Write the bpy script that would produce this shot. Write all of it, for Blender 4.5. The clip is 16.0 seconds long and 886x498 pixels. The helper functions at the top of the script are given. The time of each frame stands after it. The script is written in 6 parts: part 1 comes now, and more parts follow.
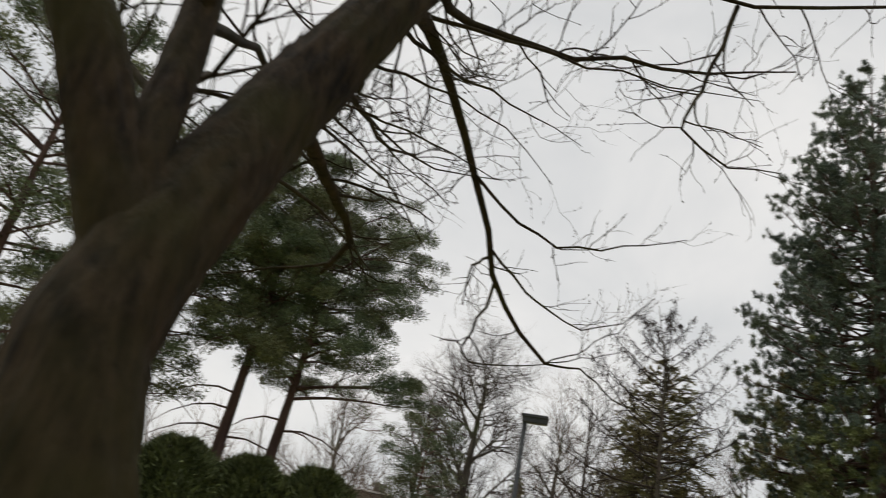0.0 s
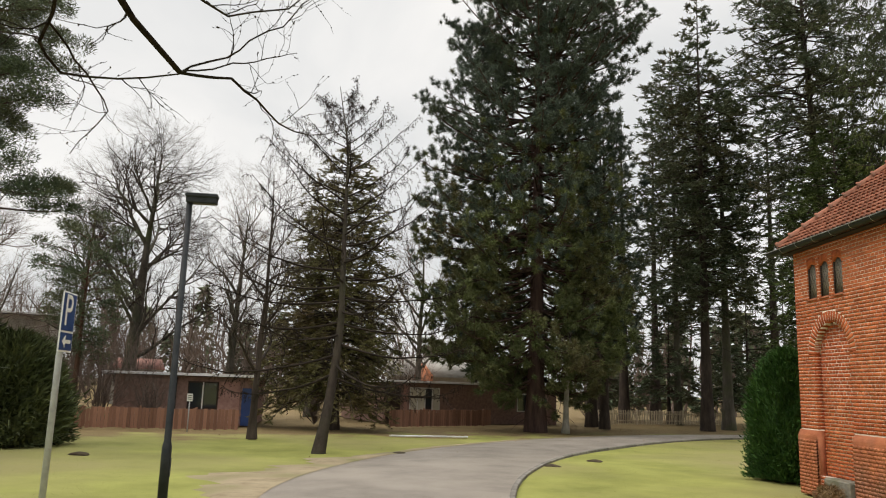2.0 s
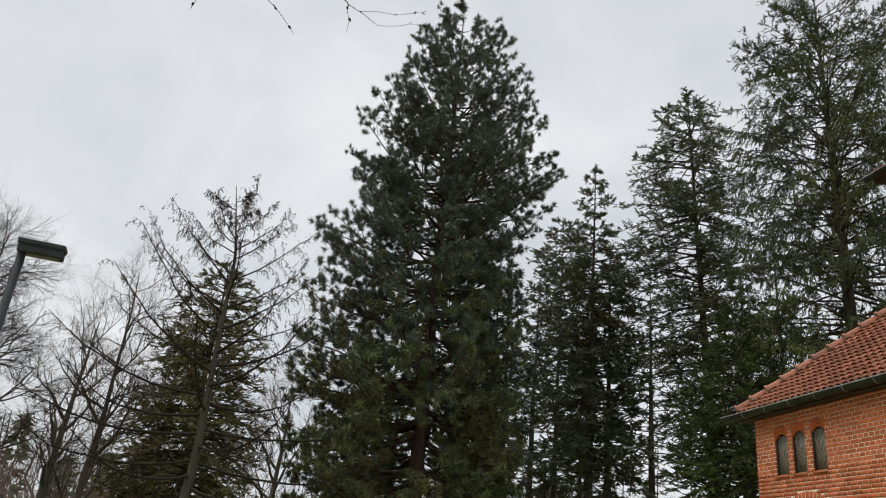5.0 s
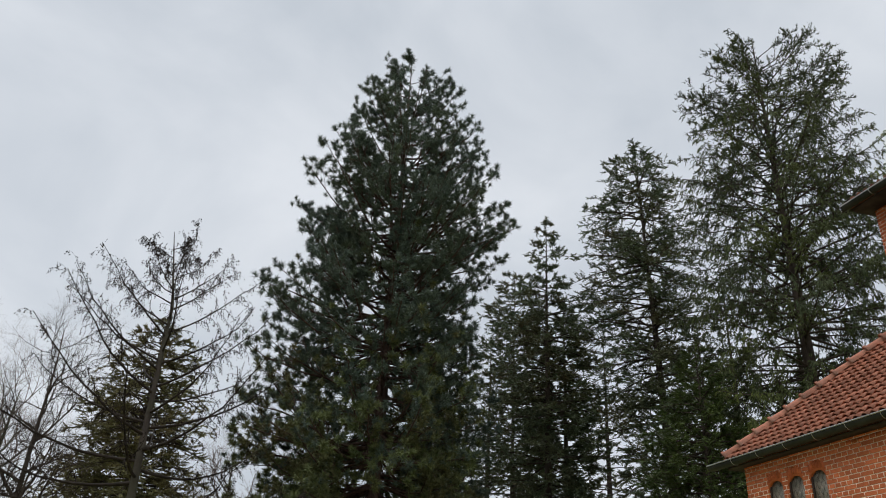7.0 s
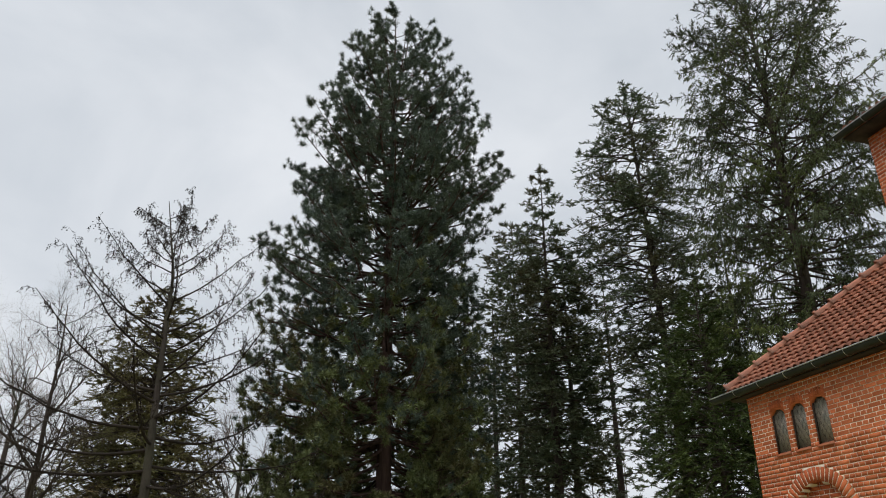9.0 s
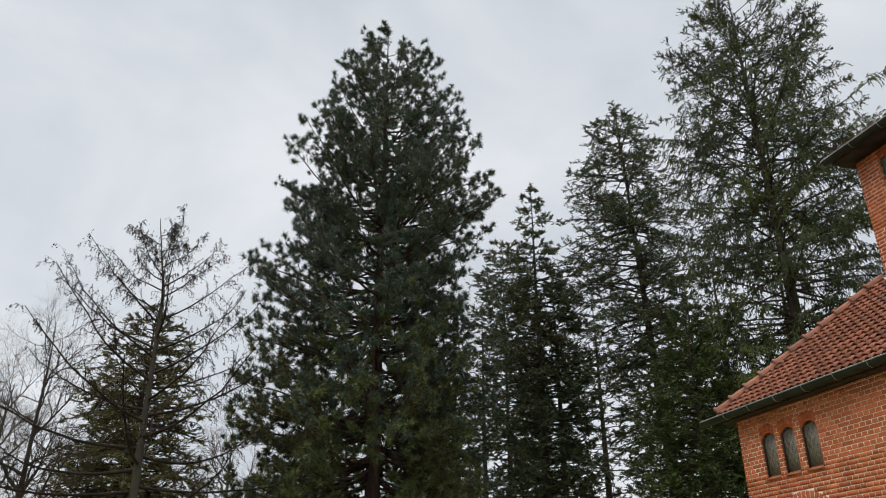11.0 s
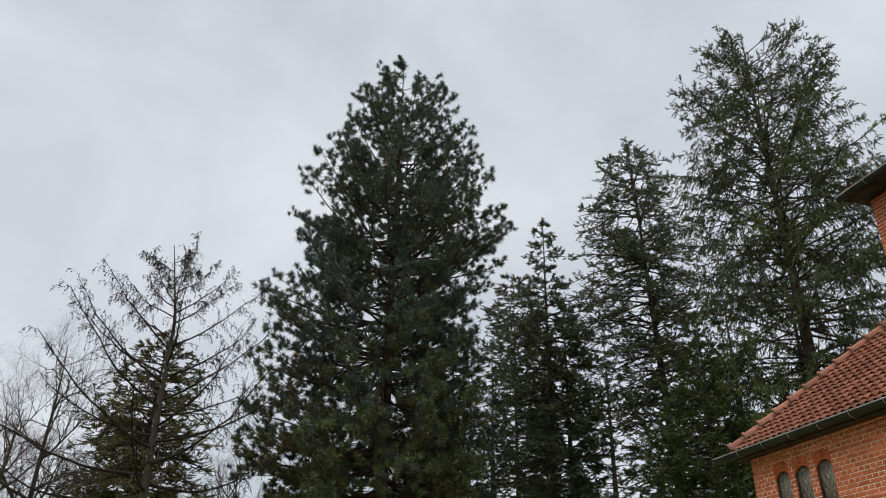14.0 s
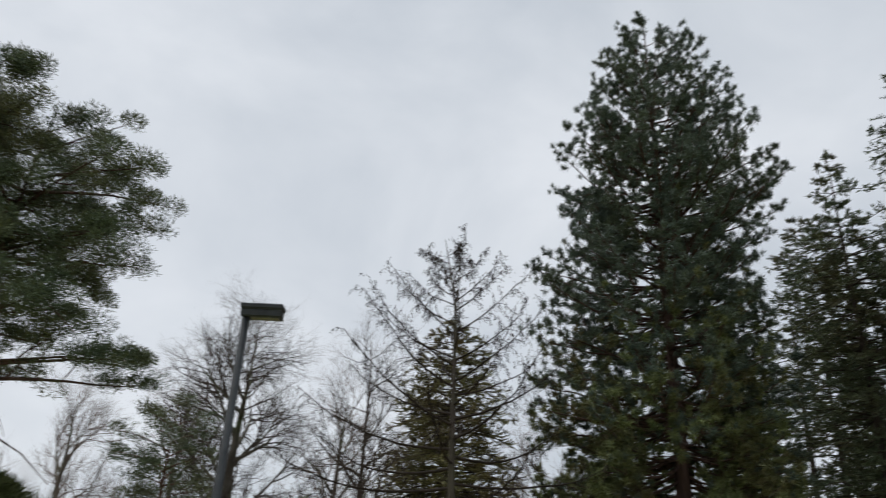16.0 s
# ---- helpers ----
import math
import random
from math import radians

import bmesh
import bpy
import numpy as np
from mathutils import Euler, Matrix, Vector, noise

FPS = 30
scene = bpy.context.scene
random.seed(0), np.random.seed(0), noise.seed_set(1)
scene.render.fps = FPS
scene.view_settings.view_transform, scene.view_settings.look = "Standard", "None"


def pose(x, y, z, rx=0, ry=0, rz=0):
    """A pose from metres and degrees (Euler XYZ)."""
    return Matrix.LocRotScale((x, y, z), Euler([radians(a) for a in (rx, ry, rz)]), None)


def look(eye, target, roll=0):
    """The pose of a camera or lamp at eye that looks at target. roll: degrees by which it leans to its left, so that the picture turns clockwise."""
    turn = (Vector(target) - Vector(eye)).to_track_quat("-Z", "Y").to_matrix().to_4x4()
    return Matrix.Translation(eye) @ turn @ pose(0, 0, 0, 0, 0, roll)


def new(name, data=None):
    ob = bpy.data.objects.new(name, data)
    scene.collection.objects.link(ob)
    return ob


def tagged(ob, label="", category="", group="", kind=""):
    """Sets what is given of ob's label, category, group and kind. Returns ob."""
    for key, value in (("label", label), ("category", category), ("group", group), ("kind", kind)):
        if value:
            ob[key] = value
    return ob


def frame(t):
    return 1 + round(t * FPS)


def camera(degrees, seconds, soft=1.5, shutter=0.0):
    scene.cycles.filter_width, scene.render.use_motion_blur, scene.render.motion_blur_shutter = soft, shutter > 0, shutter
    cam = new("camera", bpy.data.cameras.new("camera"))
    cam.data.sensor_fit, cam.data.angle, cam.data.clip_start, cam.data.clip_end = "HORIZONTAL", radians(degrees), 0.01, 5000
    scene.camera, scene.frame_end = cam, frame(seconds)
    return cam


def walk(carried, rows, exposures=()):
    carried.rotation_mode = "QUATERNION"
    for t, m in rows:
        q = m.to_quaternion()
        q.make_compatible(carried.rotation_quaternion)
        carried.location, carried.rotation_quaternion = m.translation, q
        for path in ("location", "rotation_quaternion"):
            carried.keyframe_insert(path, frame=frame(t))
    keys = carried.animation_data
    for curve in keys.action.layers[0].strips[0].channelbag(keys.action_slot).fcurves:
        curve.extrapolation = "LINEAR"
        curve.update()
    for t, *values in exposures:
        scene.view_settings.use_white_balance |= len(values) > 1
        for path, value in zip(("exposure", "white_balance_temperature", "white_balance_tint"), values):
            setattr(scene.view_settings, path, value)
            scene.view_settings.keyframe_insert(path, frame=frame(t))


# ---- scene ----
cam = camera(60.0, 16.0, soft=1.0, shutter=0.2)
PATH = [
    (0, (-0.125, -1.082, 2.188), (-0.857, 0.625, 2.931), 11.5),
    (0.5, (-0.095, -0.387, 2.193), (-0.424, 1.442, 2.932), 8.5),
    (1, (-0.088, 0.048, 2.091), (-0.201, 1.968, 2.637), 4.9),
    (1.5, (-0.219, 0.573, 2.122), (-0.208, 2.534, 2.515), 2.8),
    (2, (-0.286, 1.227, 2.086), (-0.205, 3.194, 2.44), 1.9),
    (2.5, (-0.462, 1.823, 2.05), (-0.285, 3.753, 2.543), 3.3),
    (3, (-0.581, 2.389, 1.989), (-0.338, 4.28, 2.594), 4.3),
    (5.5, (-1.054, 5.423, 1.999), (-0.657, 7.206, 2.813), 5.9),
    (6, (-1.038, 5.889, 2.015), (-0.615, 7.639, 2.885), 5.5),
    (6.5, (-1.005, 6.284, 2.102), (-0.539, 7.997, 3.022), 4.6),
    (7, (-0.973, 6.363, 2.07), (-0.488, 8.066, 2.999), 3.4),
    (7.5, (-0.996, 6.339, 2.05), (-0.487, 8.052, 2.947), 1.9),
    (8, (-0.982, 6.343, 2.018), (-0.467, 8.084, 2.857), 0.4),
    (10.5, (-1.058, 6.272, 2.046), (-0.546, 8.024, 2.863), -0.4),
    (11, (-1.072, 6.264, 2.086), (-0.54, 7.989, 2.947), -0.1),
    (11.5, (-1.049, 6.239, 2.103), (-0.503, 7.938, 3.004), 0.2),
    (12, (-1.063, 6.226, 2.087), (-0.51, 7.908, 3.017), 0.6),
    (12.5, (-1.049, 6.278, 2.053), (-0.499, 7.953, 2.997), 0.8),
    (13, (-1.007, 6.335, 2.039), (-0.473, 8.013, 2.987), 1.2),
    (13.5, (-1.136, 6.308, 2.006), (-0.616, 7.992, 2.952), 1.2),
    (14, (-1.088, 6.295, 2.002), (-0.596, 7.99, 2.942), 1.3),
    (14.5, (-0.978, 6.344, 1.987), (-0.534, 8.057, 2.919), 1.6),
    (15, (-0.91, 6.336, 2.002), (-0.539, 8.073, 2.92), 1.8),
    (15.5, (-0.793, 6.039, 1.915), (-0.575, 7.815, 2.809), 2.4),
    (16, (-0.734, 5.762, 1.803), (-0.934, 7.559, 2.658), 2.9),
]
walk(cam, [(t, look(eye, target, roll)) for t, eye, target, roll in PATH],
     [(0, 0.0, 7100, 11), (0.5, -0.07, 7000, 11), (1, 0.04, 7050, 11), (2, 0.2, 7200, 11), (3, 0.09, 7000, 11), (5.5, 0.0, 6650, 10), (7, -0.1, 6450, 10), (10.5, 0.0, 6600, 10), (12.5, -0.1, 6450, 10), (16, -0.1, 6450, 10)])

# ---- light ----
world = bpy.data.worlds.new("overcast_sky")
scene.world = world
world.use_nodes = True
SUN_EL, SUN_AZ = radians(55), radians(-104)


def build_sky(tree):
    n, l = tree.nodes, tree.links
    n.clear()
    out = n.new("ShaderNodeOutputWorld")
    bg = n.new("ShaderNodeBackground")
    sky = n.new("ShaderNodeTexSky")
    sky.sky_type, sky.sun_disc = "NISHITA", False
    sky.sun_elevation, sky.sun_rotation = SUN_EL, SUN_AZ
    sky.air_density, sky.dust_density = 1.0, 3.0
    co = n.new("ShaderNodeTexCoord")
    dim = n.new("ShaderNodeMixRGB")
    dim.blend_type = "MULTIPLY"
    dim.inputs[0].default_value = 1.0
    dim.inputs[2].default_value = (0.09, 0.09, 0.09, 1)
    l.new(sky.outputs[0], dim.inputs[1])
    # broad cloud banks, flattened towards the horizon
    mp = n.new("ShaderNodeMapping")
    mp.inputs["Scale"].default_value = (1.0, 1.0, 1.5)
    mp.inputs["Location"].default_value = (0.35, 0.1, 0.4)
    l.new(co.outputs["Generated"], mp.inputs["Vector"])
    cl = n.new("ShaderNodeTexNoise")
    cl.inputs["Scale"].default_value, cl.inputs["Detail"].default_value, cl.inputs["Roughness"].default_value = 2.3, 6, 0.5
    cl.inputs["Distortion"].default_value = 0.3
    l.new(mp.outputs[0], cl.inputs["Vector"])
    ramp = n.new("ShaderNodeValToRGB")
    ramp.color_ramp.elements[0].position, ramp.color_ramp.elements[0].color = 0.34, (0.58, 0.635, 0.7, 1)
    ramp.color_ramp.elements[1].position, ramp.color_ramp.elements[1].color = 0.66, (0.875, 0.91, 0.955, 1)
    l.new(cl.outputs["Fac"], ramp.inputs[0])
    mix = n.new("ShaderNodeMixRGB")
    mix.inputs[0].default_value = 0.9
    l.new(dim.outputs[0], mix.inputs[1])
    l.new(ramp.outputs[0], mix.inputs[2])
    # an overcast sky is brightest overhead
    sep = n.new("ShaderNodeSeparateXYZ")
    l.new(co.outputs["Generated"], sep.inputs[0])
    zen = n.new("ShaderNodeMapRange")
    zen.interpolation_type = "SMOOTHSTEP"
    zen.inputs["From Min"].default_value, zen.inputs["From Max"].default_value = 0.7, 1.0
    zen.inputs["To Min"].default_value, zen.inputs["To Max"].default_value = 1.0, 3.6
    l.new(sep.outputs["Z"], zen.inputs["Value"])
    gain = n.new("ShaderNodeVectorMath")
    gain.operation = "SCALE"
    l.new(mix.outputs[0], gain.inputs[0])
    l.new(zen.outputs[0], gain.inputs["Scale"])
    l.new(gain.outputs[0], bg.inputs["Color"])
    bg.inputs["Strength"].default_value = 1.0
    l.new(bg.outputs[0], out.inputs[0])


build_sky(world.node_tree)
sun = new("sun", bpy.data.lights.new("sun", "SUN"))
sun.data.energy, sun.data.angle, sun.data.color = 1.2, radians(35), (1.0, 0.97, 0.93)
sun.matrix_world = look((-40, 10, 58.9), (0, 20, 0))


# ---- materials ----
def surface(name, c1, c2, scale=4.0, rough=0.8, bump=0.3, bscale=30.0, metal=0.0, island=0.0, c3=None, scale3=0.6, stretch=(1, 1, 1), spec=0.5, rnd=0.0):
    """A surface of two mixed tones, a third at a broader scale, fine relief, and some change from piece to piece."""
    m = bpy.data.materials.new(name)
    m.use_nodes = True
    n, l = m.node_tree.nodes, m.node_tree.links
    b = n["Principled BSDF"]
    b.inputs["Roughness"].default_value, b.inputs["Metallic"].default_value = rough, metal
    b.inputs["Specular IOR Level"].default_value = spec if rough < 0.5 else 0.14
    co = n.new("ShaderNodeTexCoord")
    mp = n.new("ShaderNodeMapping")
    mp.inputs["Scale"].default_value = stretch
    l.new(co.outputs["Object"], mp.inputs["Vector"])
    a = n.new("ShaderNodeTexNoise")
    a.inputs["Scale"].default_value, a.inputs["Detail"].default_value, a.inputs["Roughness"].default_value = scale, 6, 0.65
    l.new(mp.outputs[0], a.inputs["Vector"])
    r = n.new("ShaderNodeValToRGB")
    r.color_ramp.elements[0].position, r.color_ramp.elements[0].color = 0.32, (*c1, 1)
    r.color_ramp.elements[1].position, r.color_ramp.elements[1].color = 0.68, (*c2, 1)
    l.new(a.outputs["Fac"], r.inputs[0])
    col = r.outputs[0]
    if c3:
        w = n.new("ShaderNodeTexNoise")
        w.inputs["Scale"].default_value, w.inputs["Detail"].default_value = scale3, 4
        l.new(co.outputs["Object"], w.inputs["Vector"])
        k = n.new("ShaderNodeMapRange")
        k.inputs["From Min"].default_value, k.inputs["From Max"].default_value = 0.45, 0.7
        l.new(w.outputs["Fac"], k.inputs["Value"])
        mx = n.new("ShaderNodeMixRGB")
        mx.inputs[2].default_value = (*c3, 1)
        l.new(k.outputs[0], mx.inputs[0])
        l.new(col, mx.inputs[1])
        col = mx.outputs[0]
    if island or rnd:
        if island:
            g = n.new("ShaderNodeNewGeometry")
            src = g.outputs["Random Per Island"]
        else:
            g = n.new("ShaderNodeObjectInfo")
            src = g.outputs["Random"]
        v = n.new("ShaderNodeMapRange")
        amt = island or rnd
        v.inputs["To Min"].default_value, v.inputs["To Max"].default_value = 1 - amt, 1 + amt
        l.new(src, v.inputs["Value"])
        h = n.new("ShaderNodeVectorMath")
        h.operation = "SCALE"
        l.new(col, h.inputs[0])
        l.new(v.outputs[0], h.inputs["Scale"])
        col = h.outputs[0]
    l.new(col, b.inputs["Base Color"])
    if bump:
        f = n.new("ShaderNodeTexNoise")
        f.inputs["Scale"].default_value, f.inputs["Detail"].default_value = bscale, 8
        l.new(mp.outputs[0], f.inputs["Vector"])
        bp = n.new("ShaderNodeBump")
        bp.inputs["Strength"].default_value, bp.inputs["Distance"].default_value = bump, 0.02
        l.new(f.outputs["Fac"], bp.inputs["Height"])
        l.new(bp.outputs[0], b.inputs["Normal"])
    return m


BARK_DARK = surface("dark_bark", (0.03, 0.024, 0.02), (0.09, 0.07, 0.058), 3.0, 0.9, 0.9, 9, stretch=(1, 1, 0.3))
BARK_PINE = surface("red_brown_bark", (0.045, 0.026, 0.02), (0.15, 0.085, 0.06), 2.5, 0.9, 0.9, 8, stretch=(1, 1, 0.35))
BARK_RED = surface("furrowed_pine_bark", (0.035, 0.022, 0.02), (0.12, 0.076, 0.062), 4.0, 0.9, 1.0, 9, stretch=(1, 1, 0.15))
BARK_GREY = surface("grey_bark", (0.055, 0.05, 0.042), (0.14, 0.125, 0.1), 3.0, 0.9, 0.7, 14, stretch=(1, 1, 0.3), c3=(0.075, 0.085, 0.045), scale3=0.9)
BARK_LARCH = surface("scaly_larch_bark", (0.03, 0.024, 0.02), (0.08, 0.064, 0.052), 3.0, 0.9, 0.8, 14, stretch=(1, 1, 0.4), c3=(0.05, 0.05, 0.03), scale3=0.9)
# mossy bark, darkened further: the backlit side's shade is put into the colour
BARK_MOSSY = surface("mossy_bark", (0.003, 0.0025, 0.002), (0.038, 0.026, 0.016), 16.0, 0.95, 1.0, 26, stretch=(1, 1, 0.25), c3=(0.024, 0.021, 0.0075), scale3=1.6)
BARK_PALE = surface("pale_bark", (0.2, 0.19, 0.16), (0.36, 0.34, 0.29), 4.0, 0.85, 0.5, 12, stretch=(1, 1, 0.4), c3=(0.14, 0.15, 0.09))
TWIG = surface("twig_bark", (0.035, 0.028, 0.024), (0.085, 0.068, 0.055), 3.0, 0.85, 0.0)
TWIG_LARCH = surface("larch_twig", (0.014, 0.011, 0.009), (0.04, 0.03, 0.023), 3.0, 0.85, 0.0)
# paler copy of the twig bark: distance haze is put into its colour
TWIG_HAZE = surface("hazed_far_twig", (0.1, 0.075, 0.062), (0.19, 0.145, 0.12), 0.3, 0.9, 0.0)
NEEDLE_BIG = surface("long_pine_needles", (0.055, 0.08, 0.066), (0.125, 0.158, 0.125), 0.5, 0.6, 0.0, island=0.45, c3=(0.09, 0.112, 0.072), scale3=0.25)
NEEDLE_OLD = surface("old_pine_needles", (0.08, 0.104, 0.044), (0.165, 0.19, 0.08), 0.5, 0.6, 0.0, island=0.4, c3=(0.13, 0.108, 0.056), scale3=0.3)
NEEDLE_DARK = surface("dark_fir_needles", (0.067, 0.094, 0.058), (0.162, 0.197, 0.112), 0.6, 0.6, 0.0, island=0.45, c3=(0.11, 0.095, 0.05), scale3=0.3)
NEEDLE_SPRUCE = surface("spruce_needles", (0.03, 0.045, 0.022), (0.08, 0.095, 0.042), 0.6, 0.6, 0.0, island=0.45, c3=(0.09, 0.11, 0.025), scale3=0.3)
NEEDLE_SCOTS = surface("scots_pine_needles", (0.05, 0.074, 0.045), (0.118, 0.148, 0.082), 0.6, 0.6, 0.0, island=0.4, c3=(0.12, 0.122, 0.06), scale3=0.4)
NEEDLE_OLIVE = surface("yellowish_spruce_needles", (0.036, 0.056, 0.019), (0.085, 0.115, 0.034), 0.6, 0.6, 0.0, island=0.45, c3=(0.06, 0.08, 0.026), scale3=0.35)
NEEDLE_BROWN = surface("olive_spruce_needles", (0.085, 0.086, 0.036), (0.185, 0.17, 0.072), 0.6, 0.6, 0.0, island=0.45, c3=(0.13, 0.095, 0.05), scale3=0.4)
YEW = surface("yew_foliage", (0.045, 0.06, 0.026), (0.115, 0.132, 0.056), 1.2, 0.55, 0.0, island=0.5)
THUJA = surface("thuja_foliage", (0.02, 0.055, 0.014), (0.055, 0.12, 0.03), 1.4, 0.55, 0.0, island=0.45)
GRASS = surface("grass_blades", (0.19, 0.2, 0.055), (0.33, 0.335, 0.1), 0.5, 0.7, 0.0, island=0.35, c3=(0.26, 0.24, 0.1), scale3=0.25)
LITTER = surface("dead_leaves", (0.13, 0.085, 0.045), (0.28, 0.19, 0.1), 2.0, 0.9, 0.0, island=0.4)
BRICK = surface("red_brick", (0.36, 0.09, 0.035), (0.56, 0.165, 0.068), 3.0, 0.85, 0.35, 60, island=0.22, c3=(0.43, 0.1, 0.04), scale3=0.7)
BRICK_PIECE = surface("red_brick_face", (0.36, 0.09, 0.035), (0.56, 0.165, 0.068), 3.0, 0.85, 0.35, 60, rnd=0.22)
BRICK_PLINTH = surface("plinth_brick", (0.34, 0.11, 0.055), (0.5, 0.18, 0.09), 2.5, 0.85, 0.4, 50, island=0.15, c3=(0.3, 0.14, 0.09), scale3=0.8)
MORTAR = surface("lime_mortar", (0.68, 0.54, 0.44), (0.84, 0.7, 0.58), 6.0, 0.95, 0.4, 80)
TILE = surface("clay_roof_tile", (0.22, 0.083, 0.05), (0.41, 0.155, 0.095), 5.0, 0.75, 0.35, 50, rnd=0.3, c3=(0.14, 0.085, 0.062), scale3=2.2)
TILE_JOINED = surface("clay_roof_tiles", (0.22, 0.083, 0.05), (0.41, 0.155, 0.095), 5.0, 0.75, 0.35, 50, island=0.3, c3=(0.14, 0.085, 0.062), scale3=2.2)
ZINC = surface("weathered_zinc", (0.02, 0.023, 0.021), (0.042, 0.046, 0.04), 3.0, 0.5, 0.15, 25, metal=0.25)
ZINC_BRIGHT = surface("bare_zinc_edge", (0.3, 0.3, 0.3), (0.45, 0.45, 0.44), 3.0, 0.4, 0.1, 25, metal=0.7)
SOFFIT = surface("dark_soffit_board", (0.03, 0.022, 0.018), (0.07, 0.05, 0.04), 4.0, 0.8, 0.3, 20)
PLASTER = surface("pebbledash_plaster", (0.22, 0.2, 0.15), (0.4, 0.37, 0.29), 14.0, 0.95, 0.9, 55, c3=(0.2, 0.2, 0.13), scale3=1.2)
LEADED = surface("mottled_leaded_glass", (0.09, 0.077, 0.063), (0.32, 0.28, 0.22), 16.0, 0.4, 0.7, 22, c3=(0.1, 0.11, 0.08), scale3=5)
WHITE = surface("white_paint", (0.68, 0.68, 0.65), (0.8, 0.8, 0.78), 3.0, 0.5, 0.1, 30)
LAMP_GREY = surface("dark_grey_enamel", (0.022, 0.025, 0.028), (0.042, 0.046, 0.05), 5.0, 0.55, 0.1, 40)
LAMP_GLASS = surface("milky_lamp_glass", (0.05, 0.052, 0.056), (0.075, 0.078, 0.084), 5.0, 0.25, 0.0)
STEEL = surface("galvanised_steel", (0.3, 0.31, 0.32), (0.46, 0.47, 0.48), 6.0, 0.55, 0.1, 30, metal=0.25)
BLUE = surface("sign_blue", (0.015, 0.045, 0.16), (0.02, 0.06, 0.2), 3.0, 0.35, 0.0)
ASPHALT = surface("wet_asphalt", (0.19, 0.168, 0.142), (0.31, 0.276, 0.236), 0.9, 0.5, 0.3, 55, c3=(0.33, 0.292, 0.248), scale3=0.35)
KERB = surface("granite_kerb", (0.15, 0.14, 0.12), (0.27, 0.25, 0.22), 6.0, 0.8, 0.4, 50, rnd=0.2)
SAND = surface("sandy_verge", (0.24, 0.19, 0.12), (0.4, 0.33, 0.22), 1.6, 0.95, 0.6, 30, c3=(0.2, 0.19, 0.09), scale3=0.8)
FENCE_RED = surface("stained_fence_wood", (0.21, 0.105, 0.072), (0.38, 0.21, 0.145), 3.0, 0.85, 0.4, 20, rnd=0.3, stretch=(1, 1, 0.2))
FENCE_PALE = surface("bleached_fence_wood", (0.4, 0.33, 0.24), (0.62, 0.54, 0.4), 3.0, 0.85, 0.4, 20, rnd=0.25, stretch=(1, 1, 0.2))
WALL_DULL = surface("dull_clinker_wall", (0.2, 0.125, 0.105), (0.34, 0.225, 0.19), 6.0, 0.9, 0.3, 30)
WALL_GREY = surface("weathered_render", (0.3, 0.28, 0.25), (0.42, 0.4, 0.36), 1.5, 0.9, 0.3, 30)
FASCIA = surface("pale_roof_edge", (0.6, 0.6, 0.6), (0.78, 0.78, 0.78), 2.0, 0.6, 0.1, 20)
GABLE_DULL = surface("faded_pink_brick", (0.3, 0.17, 0.145), (0.44, 0.27, 0.235), 4.0, 0.9, 0.2, 30)
GABLE = surface("orange_gable_brick", (0.45, 0.17, 0.09), (0.6, 0.26, 0.15), 2.0, 0.9, 0.2, 30)
# pale opaque colour for three of the four panes in the white glazed front
PALE_PANE = surface("pale_window_pane", (0.5, 0.48, 0.4), (0.72, 0.7, 0.6), 1.6, 0.6, 0.1, 20)
TILE_FAR = surface("far_roof_tile", (0.24, 0.12, 0.1), (0.34, 0.18, 0.15), 2.0, 0.85, 0.2, 20)
STONE = surface("mossy_stone", (0.16, 0.15, 0.12), (0.3, 0.28, 0.23), 6.0, 0.9, 0.6, 30, c3=(0.12, 0.13, 0.06), scale3=2)
EARTH = surface("dark_earth", (0.04, 0.03, 0.02), (0.09, 0.07, 0.045), 6.0, 0.95, 0.6, 30)


def glass_material():
    m = bpy.data.materials.new("window_glass")
    m.use_nodes = True
    b = m.node_tree.nodes["Principled BSDF"]
    b.inputs["Base Color"].default_value = (0.03, 0.035, 0.04, 1)
    b.inputs["Roughness"].default_value = 0.06
    b.inputs["Specular IOR Level"].default_value = 0.7
    return m


GLASS = glass_material()


